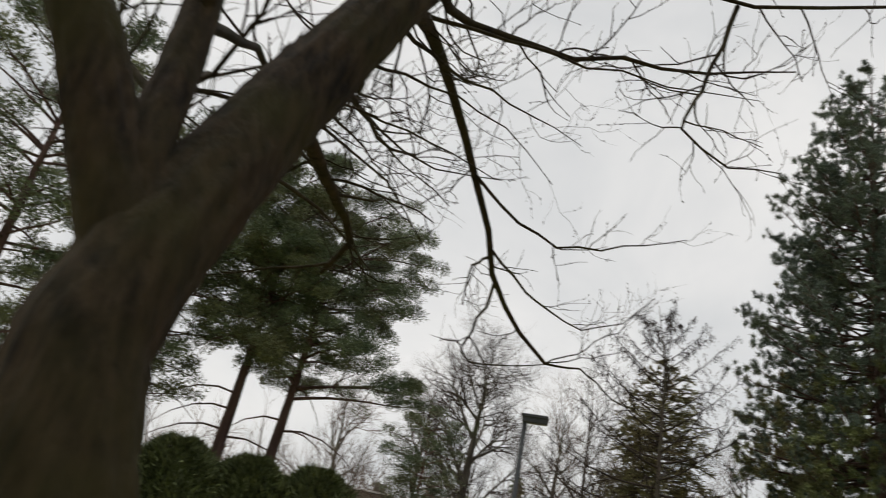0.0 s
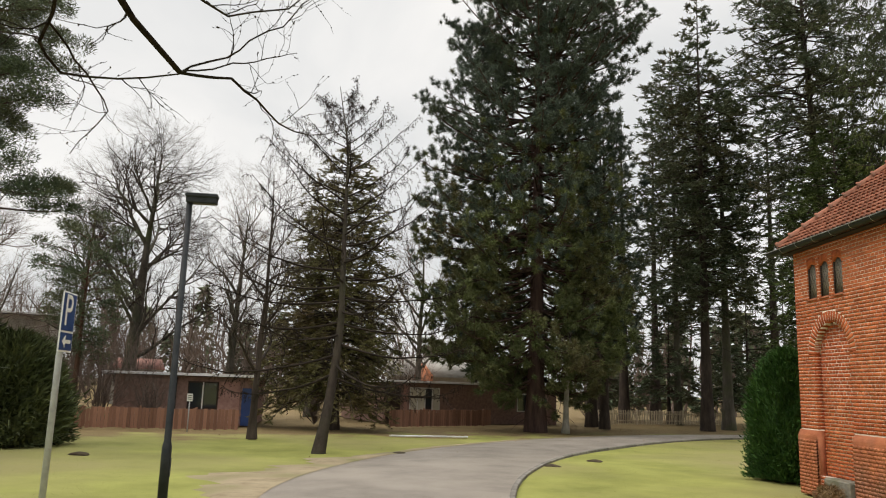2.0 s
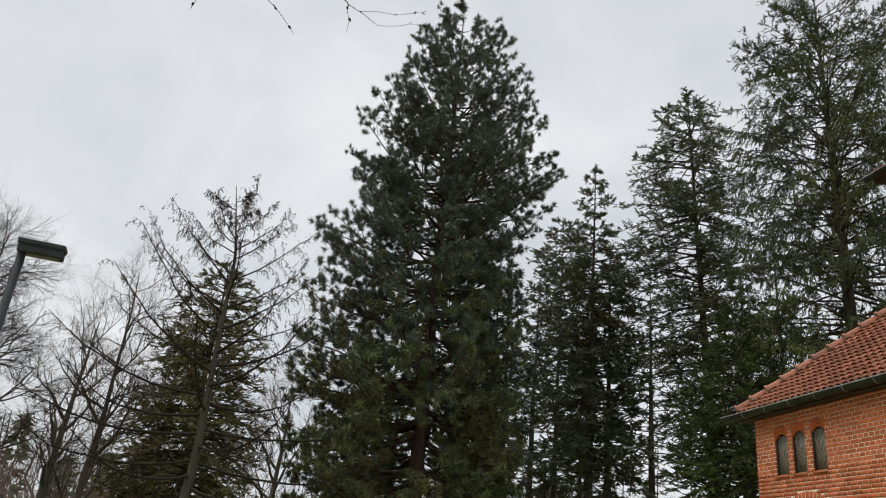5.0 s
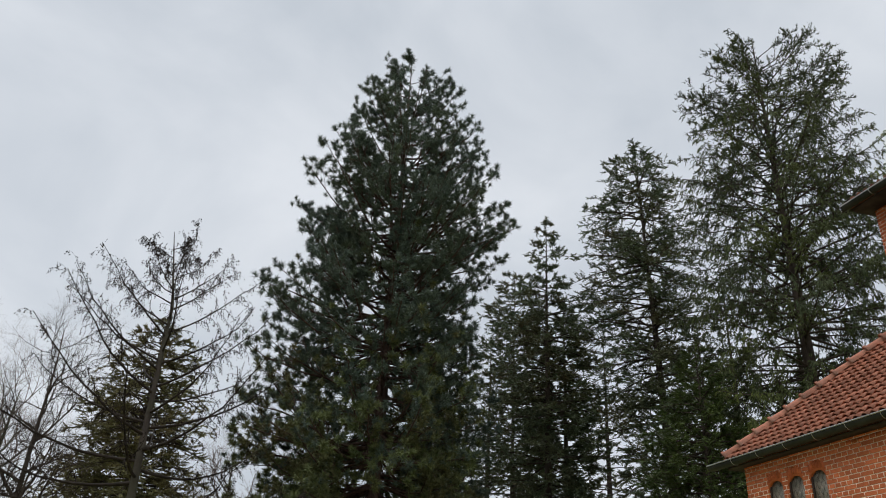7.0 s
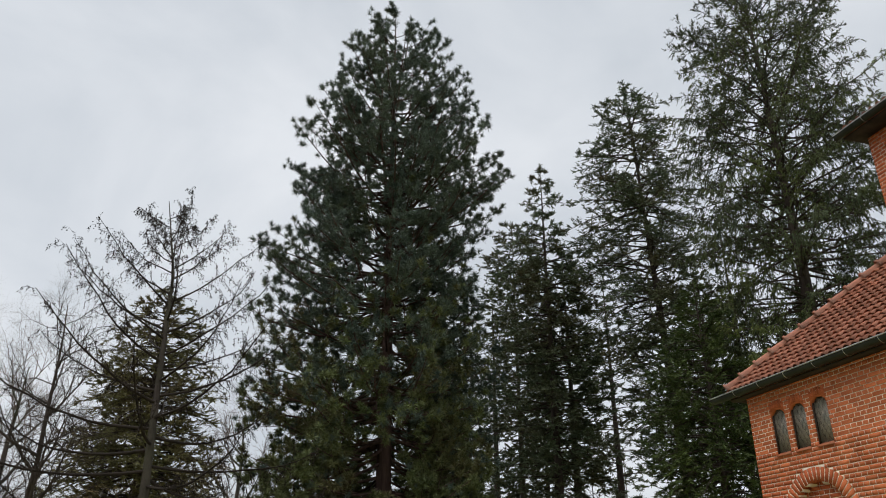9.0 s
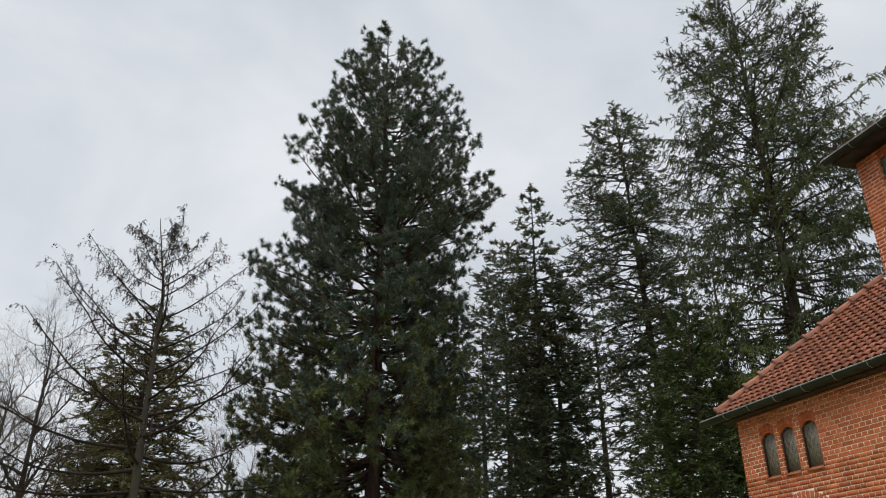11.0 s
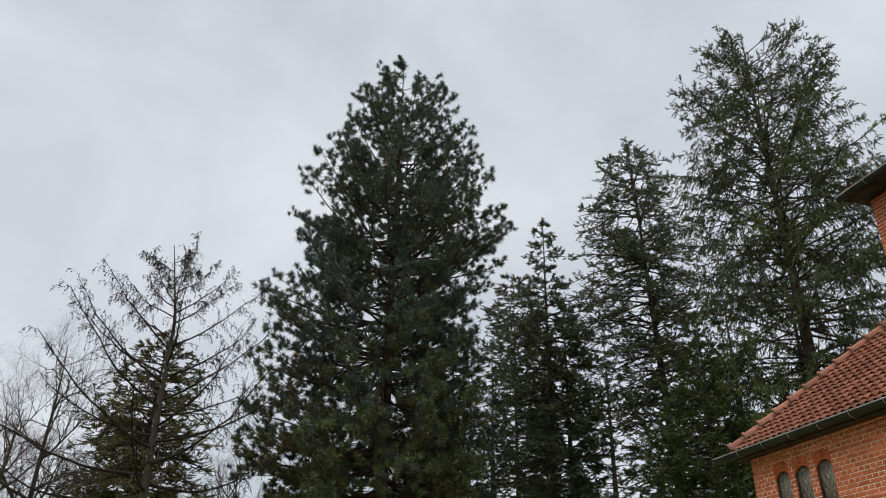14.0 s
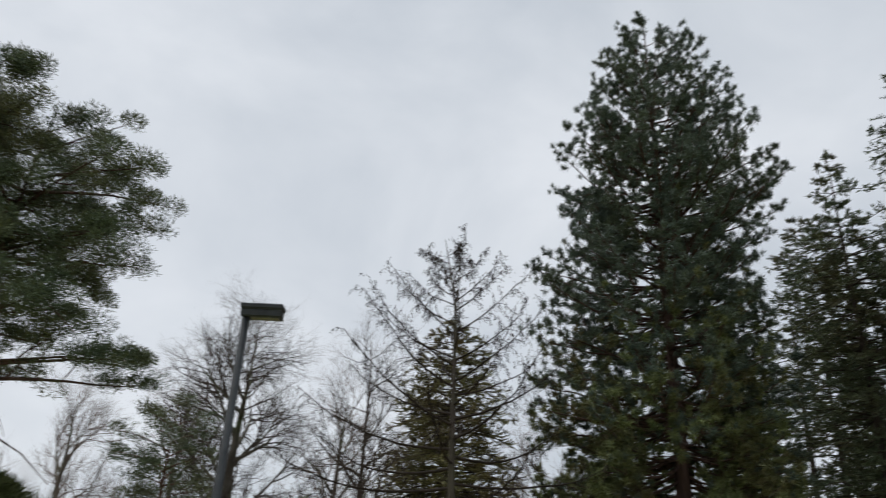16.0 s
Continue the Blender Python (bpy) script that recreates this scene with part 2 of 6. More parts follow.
def ground_material():
    """Mossy lawn, with bare earth patches and a bed of fallen needles below the tall conifers."""
    m = surface("lawn", (0.19, 0.2, 0.055), (0.33, 0.335, 0.1), 0.35, 0.95, 0.7, 26, c3=(0.29, 0.255, 0.12), scale3=0.12)
    n, l = m.node_tree.nodes, m.node_tree.links
    b = n["Principled BSDF"]
    lawn = b.inputs["Base Color"].links[0].from_socket
    co = n.new("ShaderNodeTexCoord")
    ln = n.new("ShaderNodeVectorMath")
    ln.operation = "DOT_PRODUCT"
    ln.inputs[1].default_value = (-0.41, 0.91, 0)
    l.new(co.outputs["Object"], ln.inputs[0])
    no = n.new("ShaderNodeTexNoise")
    no.inputs["Scale"].default_value, no.inputs["Detail"].default_value = 0.45, 6
    l.new(co.outputs["Object"], no.inputs["Vector"])
    ad = n.new("ShaderNodeMath")
    ad.operation = "MULTIPLY_ADD"
    ad.inputs[1].default_value, ad.inputs[2].default_value = 16.0, -8.0
    l.new(no.outputs["Fac"], ad.inputs[0])
    su = n.new("ShaderNodeMath")
    su.operation = "ADD"
    l.new(ln.outputs["Value"], su.inputs[0])
    l.new(ad.outputs[0], su.inputs[1])
    mr = n.new("ShaderNodeMapRange")
    mr.interpolation_type = "SMOOTHSTEP"
    mr.inputs["From Min"].default_value, mr.inputs["From Max"].default_value = 34.0, 30.0
    l.new(su.outputs[0], mr.inputs["Value"])
    lit = n.new("ShaderNodeValToRGB")
    lit.color_ramp.elements[0].color = (0.14, 0.1, 0.05, 1)
    lit.color_ramp.elements[1].color = (0.27, 0.2, 0.1, 1)
    n2 = n.new("ShaderNodeTexNoise")
    n2.inputs["Scale"].default_value, n2.inputs["Detail"].default_value = 1.2, 8
    l.new(co.outputs["Object"], n2.inputs["Vector"])
    l.new(n2.outputs["Fac"], lit.inputs[0])
    mx = n.new("ShaderNodeMixRGB")
    l.new(mr.outputs[0], mx.inputs[0])
    l.new(lit.outputs[0], mx.inputs[1])
    l.new(lawn, mx.inputs[2])
    l.new(mx.outputs[0], b.inputs["Base Color"])
    return m


LAWN = ground_material()


# ---- mesh tools ----
class Geo:
    """Gathers triangles and quads as arrays, and turns them into one mesh."""

    def __init__(self):
        self.v, self.t, self.q, self.n = [], [], [], 0

    def add(self, verts, tris=None, quads=None):
        verts = np.asarray(verts, float).reshape(-1, 3)
        if tris is not None and len(tris):
            self.t.append(np.asarray(tris, int).reshape(-1, 3) + self.n)
        if quads is not None and len(quads):
            self.q.append(np.asarray(quads, int).reshape(-1, 4) + self.n)
        self.v.append(verts)
        self.n += len(verts)

    def mesh(self, name, mat, smooth=False):
        me = bpy.data.meshes.new(name)
        v = np.concatenate(self.v) if self.v else np.zeros((0, 3))
        t = np.concatenate(self.t) if self.t else np.zeros((0, 3), int)
        q = np.concatenate(self.q) if self.q else np.zeros((0, 4), int)
        me.vertices.add(len(v))
        me.vertices.foreach_set("co", v.astype(np.float32).ravel())
        me.loops.add(t.size + q.size)
        me.loops.foreach_set("vertex_index", np.concatenate([t.ravel(), q.ravel()]).astype(np.int32))
        me.polygons.add(len(t) + len(q))
        me.polygons.foreach_set("loop_start", np.concatenate([np.arange(len(t)) * 3, t.size + np.arange(len(q)) * 4]).astype(np.int32))
        me.update(calc_edges=True)
        if smooth:
            me.shade_smooth()
        me.materials.append(mat)
        return me


def unit(a):
    return a / np.maximum(np.linalg.norm(a, axis=-1, keepdims=True), 1e-9)


def tubes(geo, P, R, sides=5, cap=False):
    """Tapered round stems along many paths at once: P is n x m x 3, R is n x m."""
    P, R = np.asarray(P, float), np.asarray(R, float)
    n, m = R.shape
    T = unit(np.gradient(P, axis=1))
    mean = unit(P[:, -1] - P[:, 0])
    ref = np.where(np.abs(mean[:, 2:3]) > 0.8, np.array([[1.0, 0.1, 0]]), np.array([[0, 0.05, 1.0]]))[:, None, :]
    A = unit(np.cross(T, ref))
    B = np.cross(T, A)
    ang = np.linspace(0, 2 * np.pi, sides, endpoint=False)
    ring = P[:, :, None] + R[:, :, None, None] * (np.cos(ang)[None, None, :, None] * A[:, :, None] + np.sin(ang)[None, None, :, None] * B[:, :, None])
    idx = np.arange(n * m * sides).reshape(n, m, sides)
    a, b = idx[:, :-1], idx[:, 1:]
    quads = np.stack([a, np.roll(a, -1, 2), np.roll(b, -1, 2), b], -1).reshape(-1, 4)
    tris = None
    if cap:
        e = idx[:, -1]
        tris = np.stack([np.stack([e[:, 0], e[:, k], e[:, k + 1]], -1) for k in range(1, sides - 1)], 1).reshape(-1, 3)
    geo.add(ring.reshape(-1, 3), tris, quads)


def spikes(geo, A, B, r):
    """Thin twigs: three-sided cones from A to B."""
    n = len(A)
    D = unit(B - A)
    U = unit(np.cross(D, np.array([[0.31, 0.53, 0.79]])))
    V = np.cross(D, U)
    r = np.broadcast_to(r, n)[:, None]
    ring = [A + r * (np.cos(a) * U + np.sin(a) * V) for a in (0.0, 2.094, 4.189)]
    v = np.stack(ring + [B], 1).reshape(-1, 3)
    f = np.array([[0, 1, 3], [1, 2, 3], [2, 0, 3]])
    geo.add(v, (f[None] + 4 * np.arange(n)[:, None, None]).reshape(-1, 3))


def blades(geo, P, D, L, W, rng):
    """Slim pointed leaves or needle bundles: a folded diamond each."""
    n = len(P)
    D = unit(D)
    S = unit(np.cross(D, rng.normal(size=(n, 3))))
    L, W = np.broadcast_to(L, n)[:, None], np.broadcast_to(W, n)[:, None]
    v = np.stack([P, P + D * L * 0.45 + S * W * 0.5, P + D * L, P + D * L * 0.45 - S * W * 0.5], 1)
    geo.add(v.reshape(-1, 3), None, np.arange(n * 4).reshape(n, 4))


def needles(geo, P, D, L, W, rng):
    n = len(P)
    D = unit(D)
    S = unit(np.cross(D, rng.normal(size=(n, 3))))
    L, W = np.broadcast_to(L, n)[:, None], np.broadcast_to(W, n)[:, None]
    v = np.stack([P - S * W * 0.5, P + S * W * 0.5, P + D * L], 1)
    geo.add(v.reshape(-1, 3), np.arange(n * 3).reshape(n, 3))


def boxes(geo, C, S):
    """Axis-parallel blocks from centres and sizes."""
    C, S = np.asarray(C, float).reshape(-1, 3), np.asarray(S, float).reshape(-1, 3)
    k = np.array([[-1, -1, -1], [1, -1, -1], [1, 1, -1], [-1, 1, -1], [-1, -1, 1], [1, -1, 1], [1, 1, 1], [-1, 1, 1]]) * 0.5
    v = C[:, None] + k[None] * S[:, None]
    f = np.array([[0, 3, 2, 1], [4, 5, 6, 7], [0, 1, 5, 4], [1, 2, 6, 5], [2, 3, 7, 6], [3, 0, 4, 7]])
    geo.add(v.reshape(-1, 3), None, (f[None] + 8 * np.arange(len(C))[:, None, None]).reshape(-1, 4))


def part(name, geo, mat, parent=None, label="", smooth=False):
    """Links a Geo (or a ready mesh) as one mesh object, under a thing or a part where one is given."""
    ob = new(name, geo.mesh(name, mat, smooth) if isinstance(geo, Geo) else geo)
    ob.parent = parent
    return tagged(ob, label)


def thing(name, label, category, at=(0, 0, 0), group="", kind="", turn=0.0):
    ob = new(name)
    ob.location = at
    ob.rotation_euler = (0, 0, turn)
    return tagged(ob, label, category, group, kind)


def block(size, mat, bevel=0.01, at=(0, 0, 0), name="block"):
    """A bevelled block as a mesh."""
    bm = bmesh.new()
    bmesh.ops.create_cube(bm, size=1.0, matrix=Matrix.Translation(at) @ Matrix.Diagonal((*size, 1)))
    if bevel:
        bmesh.ops.bevel(bm, geom=bm.edges[:], offset=bevel, segments=1, affect="EDGES")
    me = bpy.data.meshes.new(name)
    bm.to_mesh(me)
    bm.free()
    me.materials.append(mat)
    return me


def lathe(pts, sides, mat, name="turned"):
    """A round body from (radius, height) pairs."""
    g = Geo()
    a = np.linspace(0, 2 * np.pi, sides, endpoint=False)
    v = np.array([[(r * np.cos(k), r * np.sin(k), z) for k in a] for r, z in pts])
    idx = np.arange(len(pts) * sides).reshape(len(pts), sides)
    q = np.stack([idx[:-1], np.roll(idx[:-1], -1, 1), np.roll(idx[1:], -1, 1), idx[1:]], -1).reshape(-1, 4)
    g.add(v.reshape(-1, 3), None, q)
    return g.mesh(name, mat, True)


# ---- trees ----
def trunk_path(H, lean, m, rng, wobble=0.08, bend=1.0):
    z = np.linspace(0, 1, m)
    x = lean[0] * z ** bend + np.cumsum(rng.normal(0, wobble, m)) * np.sqrt(z) * 0.3
    y = lean[1] * z ** bend + np.cumsum(rng.normal(0, wobble, m)) * np.sqrt(z) * 0.3
    return np.stack([x, y, z * H], -1)


def at_s(P, R, s):
    """Place, direction and radius on paths P (n x m x 3) at s (n x k, 0 to 1)."""
    n, m, _ = P.shape
    f = np.clip(s, 0, 0.9999) * (m - 1)
    i = f.astype(int)
    u = (f - i)[..., None]
    rows = np.arange(n)[:, None]
    a, b = P[rows, i], P[rows, i + 1]
    return a + (b - a) * u, unit(b - a), R[rows, i] * (1 - u[..., 0]) + R[rows, i + 1] * u[..., 0]


def grow(P, R, k, length, angle, rng, m=5, smin=0.2, smax=1.0, up=0.2, wiggle=0.25, rmax=0.05, taper=0.75, thin=0.6, fall=0.55, sag=0.0):
    """k side shoots on every path: places, radii."""
    n = len(P)
    s = smin + (smax - smin) * (np.arange(k)[None] + rng.uniform(0, 1, (n, k))) / k
    C, T, r = at_s(P, R, s)
    C, T, r, s = C.reshape(-1, 3), T.reshape(-1, 3), r.ravel(), s.ravel()
    N = len(C)
    side = unit(np.cross(T, rng.normal(size=(N, 3))))
    a = radians(angle) * rng.uniform(0.7, 1.3, N)[:, None]
    d = T * np.cos(a) + side * np.sin(a)
    d[:, 2] += up * rng.uniform(0.5, 1.2, N)
    d = unit(d)
    Ls = np.repeat(np.broadcast_to(length, n), k) * (1 - fall * s) * rng.uniform(0.55, 1.15, N)
    pts = [C]
    for j in range(m - 1):
        d = unit(d + rng.normal(0, wiggle, (N, 3)) + np.array([0, 0, up * 0.35 - sag * (j + 1) / m]))
        pts.append(pts[-1] + d * (Ls / (m - 1))[:, None])
    r0 = np.minimum(r * thin, rmax)
    rr = r0[:, None] * (1 - taper * np.linspace(0, 1, m))[None]
    return np.stack(pts, 1), rr


def bare_tree(name, label, base, H, r0, lean, limbs, levels, seed, bark, twig, clear=0.25, group=""):
    """A leafless broad-leaved tree. levels: (shoots, length, angle, up, wiggle, thickest) for each order of branching."""
    rng = np.random.default_rng(seed)
    ob = thing(name, label, "tree", base, group)
    P = trunk_path(H, lean, 12, rng, 0.12)[None]
    R = (r0 * (1 - 0.93 * np.linspace(0, 1, 12)) * (1 + 0.5 * np.exp(-np.linspace(0, 1, 12) * 30)))[None]
    g = Geo()
    tubes(g, P, R, 12)
    k, ln, an, up, wg, rm = limbs
    B, BR = grow(P, R, k, ln, an, rng, 9, clear, 0.98, up, wg, rm, 0.85, 0.75, 0.6)
    part("trunk", g, bark, ob, smooth=True)
    for b, r in zip(B, BR):
        g = Geo()
        tubes(g, b[None], r[None], 7)
        part("limb", g, bark, ob, smooth=True)
    tw = Geo()
    Q, QR = np.concatenate([B]), BR
    for i, (k, ln, an, up, wg, rm) in enumerate(levels):
        Q, QR = grow(Q, QR, k, ln, an, rng, 6 if i == 0 else 4 if i < len(levels) - 1 else 2, 0.22, 1.0, up, wg, rm, 0.7, 0.75, 0.45)
        if i < len(levels) - 1:
            tubes(tw, Q, QR, 4 if i == 0 else 3)
        else:
            needles(tw, Q[:, 0], Q[:, -1] - Q[:, 0], np.linalg.norm(Q[:, -1] - Q[:, 0], axis=1), QR[:, 0] * 2, rng)
    tagged(part("twig_growth", tw, twig, ob), kind="stuff")
    return ob


def reach_at(prof, z, az, axis):
    p = np.array(prof, float)
    left, right = np.interp(z, p[:, 0], p[:, 1]), np.interp(z, p[:, 0], p[:, 2])
    c = np.cos(az - axis)
    return right * (1 + c) / 2 + left * (1 - c) / 2


def conifer(name, label, base, H, r0, prof, n, seed, bark, leaf, style, lean=(0, 0), axis=-0.2, rise=(0.25, -0.35), bow=-0.05, twigs=3.0, tl=0.9,
            s0=0.25, droop=0.0, K=22, L=0.32, W=0.03, per=1.0, spread=0.3, forks=3, group="", dead=0, gap=0.0, bend=1.0, opening=None, old_leaf=None, old_z=0.0, fork_len=0.42, crowd=0.85, snag=2.2):
    """An evergreen: tapered trunk, boughs that fill the crown's outline, side twigs and needles.
    prof: (height, reach on one side, reach on the other). rise: how boughs climb at the top and at the foot, by their length."""
    rng = np.random.default_rng(seed)
    ob = thing(name, label, "tree", base, group)
    m = 14
    T = trunk_path(H, lean, m, rng, 0.04, bend)
    zt = np.linspace(0, 1, m)
    R = r0 * (1 - 0.97 * zt ** 0.85) * (1 + 0.35 * np.exp(-zt * 25))
    g = Geo()
    tubes(g, T[None], R[None], 14)
    part("trunk", g, bark, ob, smooth=True)
    zlow, ztop = min(p[0] for p in prof), H
    u = (np.arange(n) + rng.uniform(0, 1, n)) / n
    zz = np.linspace(zlow, ztop, 60)
    dens = np.cumsum(np.interp(zz, [q[0] for q in prof], [q[1] + q[2] for q in prof]) ** 0.9 + 0.6)
    z = np.interp(u, np.r_[0, dens] / dens[-1], np.r_[zlow, zz])
    az = np.arange(n) * 2.39996 + rng.normal(0, 0.35, n)
    if opening:
        # an open side where old boughs have been shed: (azimuth, half width, height)
        turn = np.abs((az - opening[0] + np.pi) % (2 * np.pi) - np.pi)
        keep = ~((turn < opening[1]) & (z < opening[2]) & (rng.random(n) < 0.85))
        z, az = z[keep], az[keep]
        n = len(z)
    h = z / H
    reach = reach_at(prof, z, az, axis) * rng.choice([1.0, 0.94, 0.84, 0.66], n, p=[0.45, 0.25, 0.18, 0.12]) + 0.08
    if gap:
        reach *= 1 - gap * (np.sin(z * 1.9 + seed) * 0.5 + 0.5) ** 2
    net = reach * (rise[1] + (rise[0] - rise[1]) * h) + rng.normal(0, 0.11, n) * reach
    z0 = np.clip(z - net, zlow * 0.7, H * 0.985)
    cx, cy = np.interp(z0, T[:, 2], T[:, 0]), np.interp(z0, T[:, 2], T[:, 1])
    tx, ty = np.interp(z, T[:, 2], T[:, 0]), np.interp(z, T[:, 2], T[:, 1])
    ex, ey = tx + np.cos(az) * reach, ty + np.sin(az) * reach
    mb = 8
    s = np.linspace(0, 1, mb)[None]
    wig = np.cumsum(rng.normal(0, 0.03, (n, mb, 3)), 1) * reach[:, None, None] * 0.5
    P = np.stack([cx[:, None] + (ex - cx)[:, None] * s, cy[:, None] + (ey - cy)[:, None] * s,
                  z0[:, None] + (z - z0)[:, None] * s + (bow * reach)[:, None] * 4 * s * (1 - s)], -1) + wig * s[..., None]
    rb = np.clip(0.012 + (0.008 if style == "hang" else 0.012) * reach, 0.01, r0 * 0.3)
    BR = rb[:, None] * (1 - 0.85 * s)
    br = Geo()
    tubes(br, P, BR, 5)

    def within(p):
        dx, dy = p[:, 0] - np.interp(p[:, 2], T[:, 2], T[:, 0]), p[:, 1] - np.interp(p[:, 2], T[:, 2], T[:, 1])
        return (np.hypot(dx, dy) < reach_at(prof, p[:, 2], np.arctan2(dy, dx), axis) * 1.05 + 0.22) & (p[:, 2] < H + 0.1)

    # forks of the boughs
    if forks:
        F, FR = grow(P, BR, forks, reach * fork_len, 42, rng, mb, 0.22, 0.8, 0.06, 0.16, 0.05, 0.8, 0.7, 0.45)
        ok = within(F[:, -1])
        F, FR = F[ok], FR[ok]
        tubes(br, F[:, [0, 2, 4, 7]], FR[:, [0, 2, 4, 7]], 3)
        P, BR = np.concatenate([P, F]), np.concatenate([BR, FR])
        reach = np.concatenate([reach, np.linalg.norm(F[:, -1] - F[:, 0], axis=1)])
        start = np.concatenate([np.full(n, s0), np.full(len(F), 0.1)])
    else:
        start = np.full(n, s0)
    # side twigs, as many as each bough has room for
    cnt = np.maximum(2, (reach * twigs).astype(int))
    bi = np.repeat(np.arange(len(P)), cnt)
    N = len(bi)
    ss = start[bi] + (1.02 - start[bi]) * rng.uniform(0, 1, N) ** crowd
    C, D, _ = at_s(P[bi], BR[bi], ss[:, None])
    C, D = C[:, 0], D[:, 0]
    sgn = rng.choice([-1.0, 1.0], N)[:, None]
    lat = unit(np.cross(D, np.array([[0, 0, 1.0]]))) * sgn
    mixv = rng.uniform(0.35, 1.0, N)[:, None]
    d = unit(D * (1.1 - mixv * 0.7) + lat * mixv + rng.normal(0, 0.18, (N, 3)) + np.array([0, 0, 1.0]) * rng.normal(0, spread, (N, 1)))
    tlen = tl * (0.35 + 0.65 * (1 - ss * 0.75)) * np.minimum(1, 0.35 + reach[bi] / 4) * rng.uniform(0.5, 1.15, N)
    # shoots turn up at their ends; those of a hanging spruce only near the top
    high = np.clip((C[:, 2] / H - 0.72) / 0.2, 0, 1)
    turn_up = {"tuft": np.full(N, 0.75), "hang": -0.3 + 1.1 * high}.get(style, np.full(N, 0.25))
    d1 = unit(d + turn_up[:, None] * np.array([[0, 0, 1.0]]))
    p1 = C + d * (tlen * 0.5)[:, None]
    p2 = p1 + (d1 - (droop * (1 - high))[:, None] * np.array([[0, 0, 1.0]])) * (tlen * 0.5)[:, None]
    ok = within(p2)
    C, p1, p2, N = C[ok], p1[ok], p2[ok], int(ok.sum())
    needles(br, C, p2 - C, np.linalg.norm(p2 - C, axis=1), 0.02, rng)
    leafg, oldg = Geo(), Geo()
    if style == "tuft":
        # round rosettes of long needles at the shoots' ends
        mid = rng.random(N) < 0.5 * per
        ends = np.concatenate([p2, P[:, -1], p1[mid]])
        ed = np.concatenate([unit(p2 - p1), unit(P[:, -1] - P[:, -2]), unit(p1 - C)[mid]])
        ed = unit(ed + np.array([0, 0, 0.35]))
        size = rng.uniform(0.8, 1.15, len(ends))
        ragged = rng.normal(0, 3.5, len(ends))
        E, F2 = np.repeat(ends, K, 0), np.repeat(ed, K, 0)
        q = F2 * 0.6 + unit(rng.normal(size=(len(E), 3)))
        pos = E - F2 * rng.uniform(0, 0.6, (len(E), 1)) * L
        ln = L * np.repeat(size, K) * rng.uniform(0.85, 1.08, len(E))
        old = pos[:, 2] < old_z + np.repeat(ragged, K)
        if old_leaf:
            needles(oldg, pos[old], q[old], ln[old] * 1.12, W * 1.7, rng)
            pos, q, ln = pos[~old], q[~old], ln[~old]
        needles(leafg, pos, q, ln, W, rng)
    elif style == "pad":
        # flat cushions of short needles, gathered at the outer ends of boughs and forks
        nb = np.maximum(2, (reach * per).astype(int) + 1)
        pi = np.repeat(np.arange(len(P)), nb)
        sp = start[pi] + (1 - start[pi]) * rng.uniform(0, 1, len(pi)) ** crowd
        c0, d0, _ = at_s(P[pi], BR[pi], sp[:, None])
        c0 = c0[:, 0] + rng.normal(0, 0.16, (len(pi), 3)) * np.array([1, 1, 0.5]) + np.array([0, 0, 0.1])
        c0 = np.concatenate([c0[within(c0)], P[:, -1]])
        rad = rng.uniform(0.24, 0.5, len(c0))
        u = unit(rng.normal(size=(len(c0), K, 3)))
        f = 0.25 + 0.75 * rng.uniform(0, 1, (len(c0), K, 1)) ** 0.5
        pos = (c0[:, None] + u * rad[:, None, None] * f * np.array([1.15, 1.15, 0.7])).reshape(-1, 3)
        q = (u * np.array([1, 1, 0.6]) + np.array([0, 0, 0.45])).reshape(-1, 3) + rng.normal(0, 0.35, (len(pos), 3))
        needles(leafg, pos, q, L * rng.uniform(0.6, 1.2, len(pos)), W, rng)
    else:
        na = K
        uu = rng.uniform(0.05, 1.05, (N, na))
        pos = np.where((uu < 0.5)[..., None], C[:, None] + (p1 - C)[:, None] * (uu * 2)[..., None], p1[:, None] + (p2 - p1)[:, None] * (uu * 2 - 1)[..., None]).reshape(-1, 3)
        dd = np.repeat(unit(p2 - C), na, 0)
        M = len(pos)
        lat2 = unit(np.cross(dd, np.array([[0, 0, 1.0]]))) * rng.choice([-1.0, 1.0], M)[:, None]
        q = dd * 0.7 + lat2 * rng.uniform(0.2, 0.9, (M, 1)) + rng.normal(0, 0.22, (M, 3))
        if style == "hang":
            hi = np.clip((pos[:, 2] / H - 0.72) / 0.2, 0, 1)[:, None]
            q = dd * 0.5 + lat2 * rng.uniform(0, 0.6, (M, 1)) + rng.normal(0, 0.25, (M, 3)) + np.array([0, 0, 1.0]) * (-0.8 + 1.1 * hi)
        needles(leafg, pos, q, L * rng.uniform(0.5, 1.2, M), W, rng)
        # needles along the outer boughs themselves
        k2 = max(6, int(K * (0.6 if style == "hang" else 1.2)))
        s2 = 0.35 + 0.65 * rng.uniform(0, 1, (len(P), k2))
        c2, d2, _ = at_s(P, BR, s2)
        c2, d2 = c2.reshape(-1, 3), d2.reshape(-1, 3)
        needles(leafg, c2, d2 * 0.8 + rng.normal(0, 0.45, d2.shape), L * rng.uniform(0.4, 0.9, len(c2)), W, rng)
    # the leader
    k3 = 60
    lp = T[-1] - np.array([0, 0, 1.0]) * rng.uniform(0, 1.2, k3)[:, None]
    blades(leafg, lp, rng.normal(0, 0.5, (k3, 3)) + np.array([0, 0, 0.5]), L, W, rng)
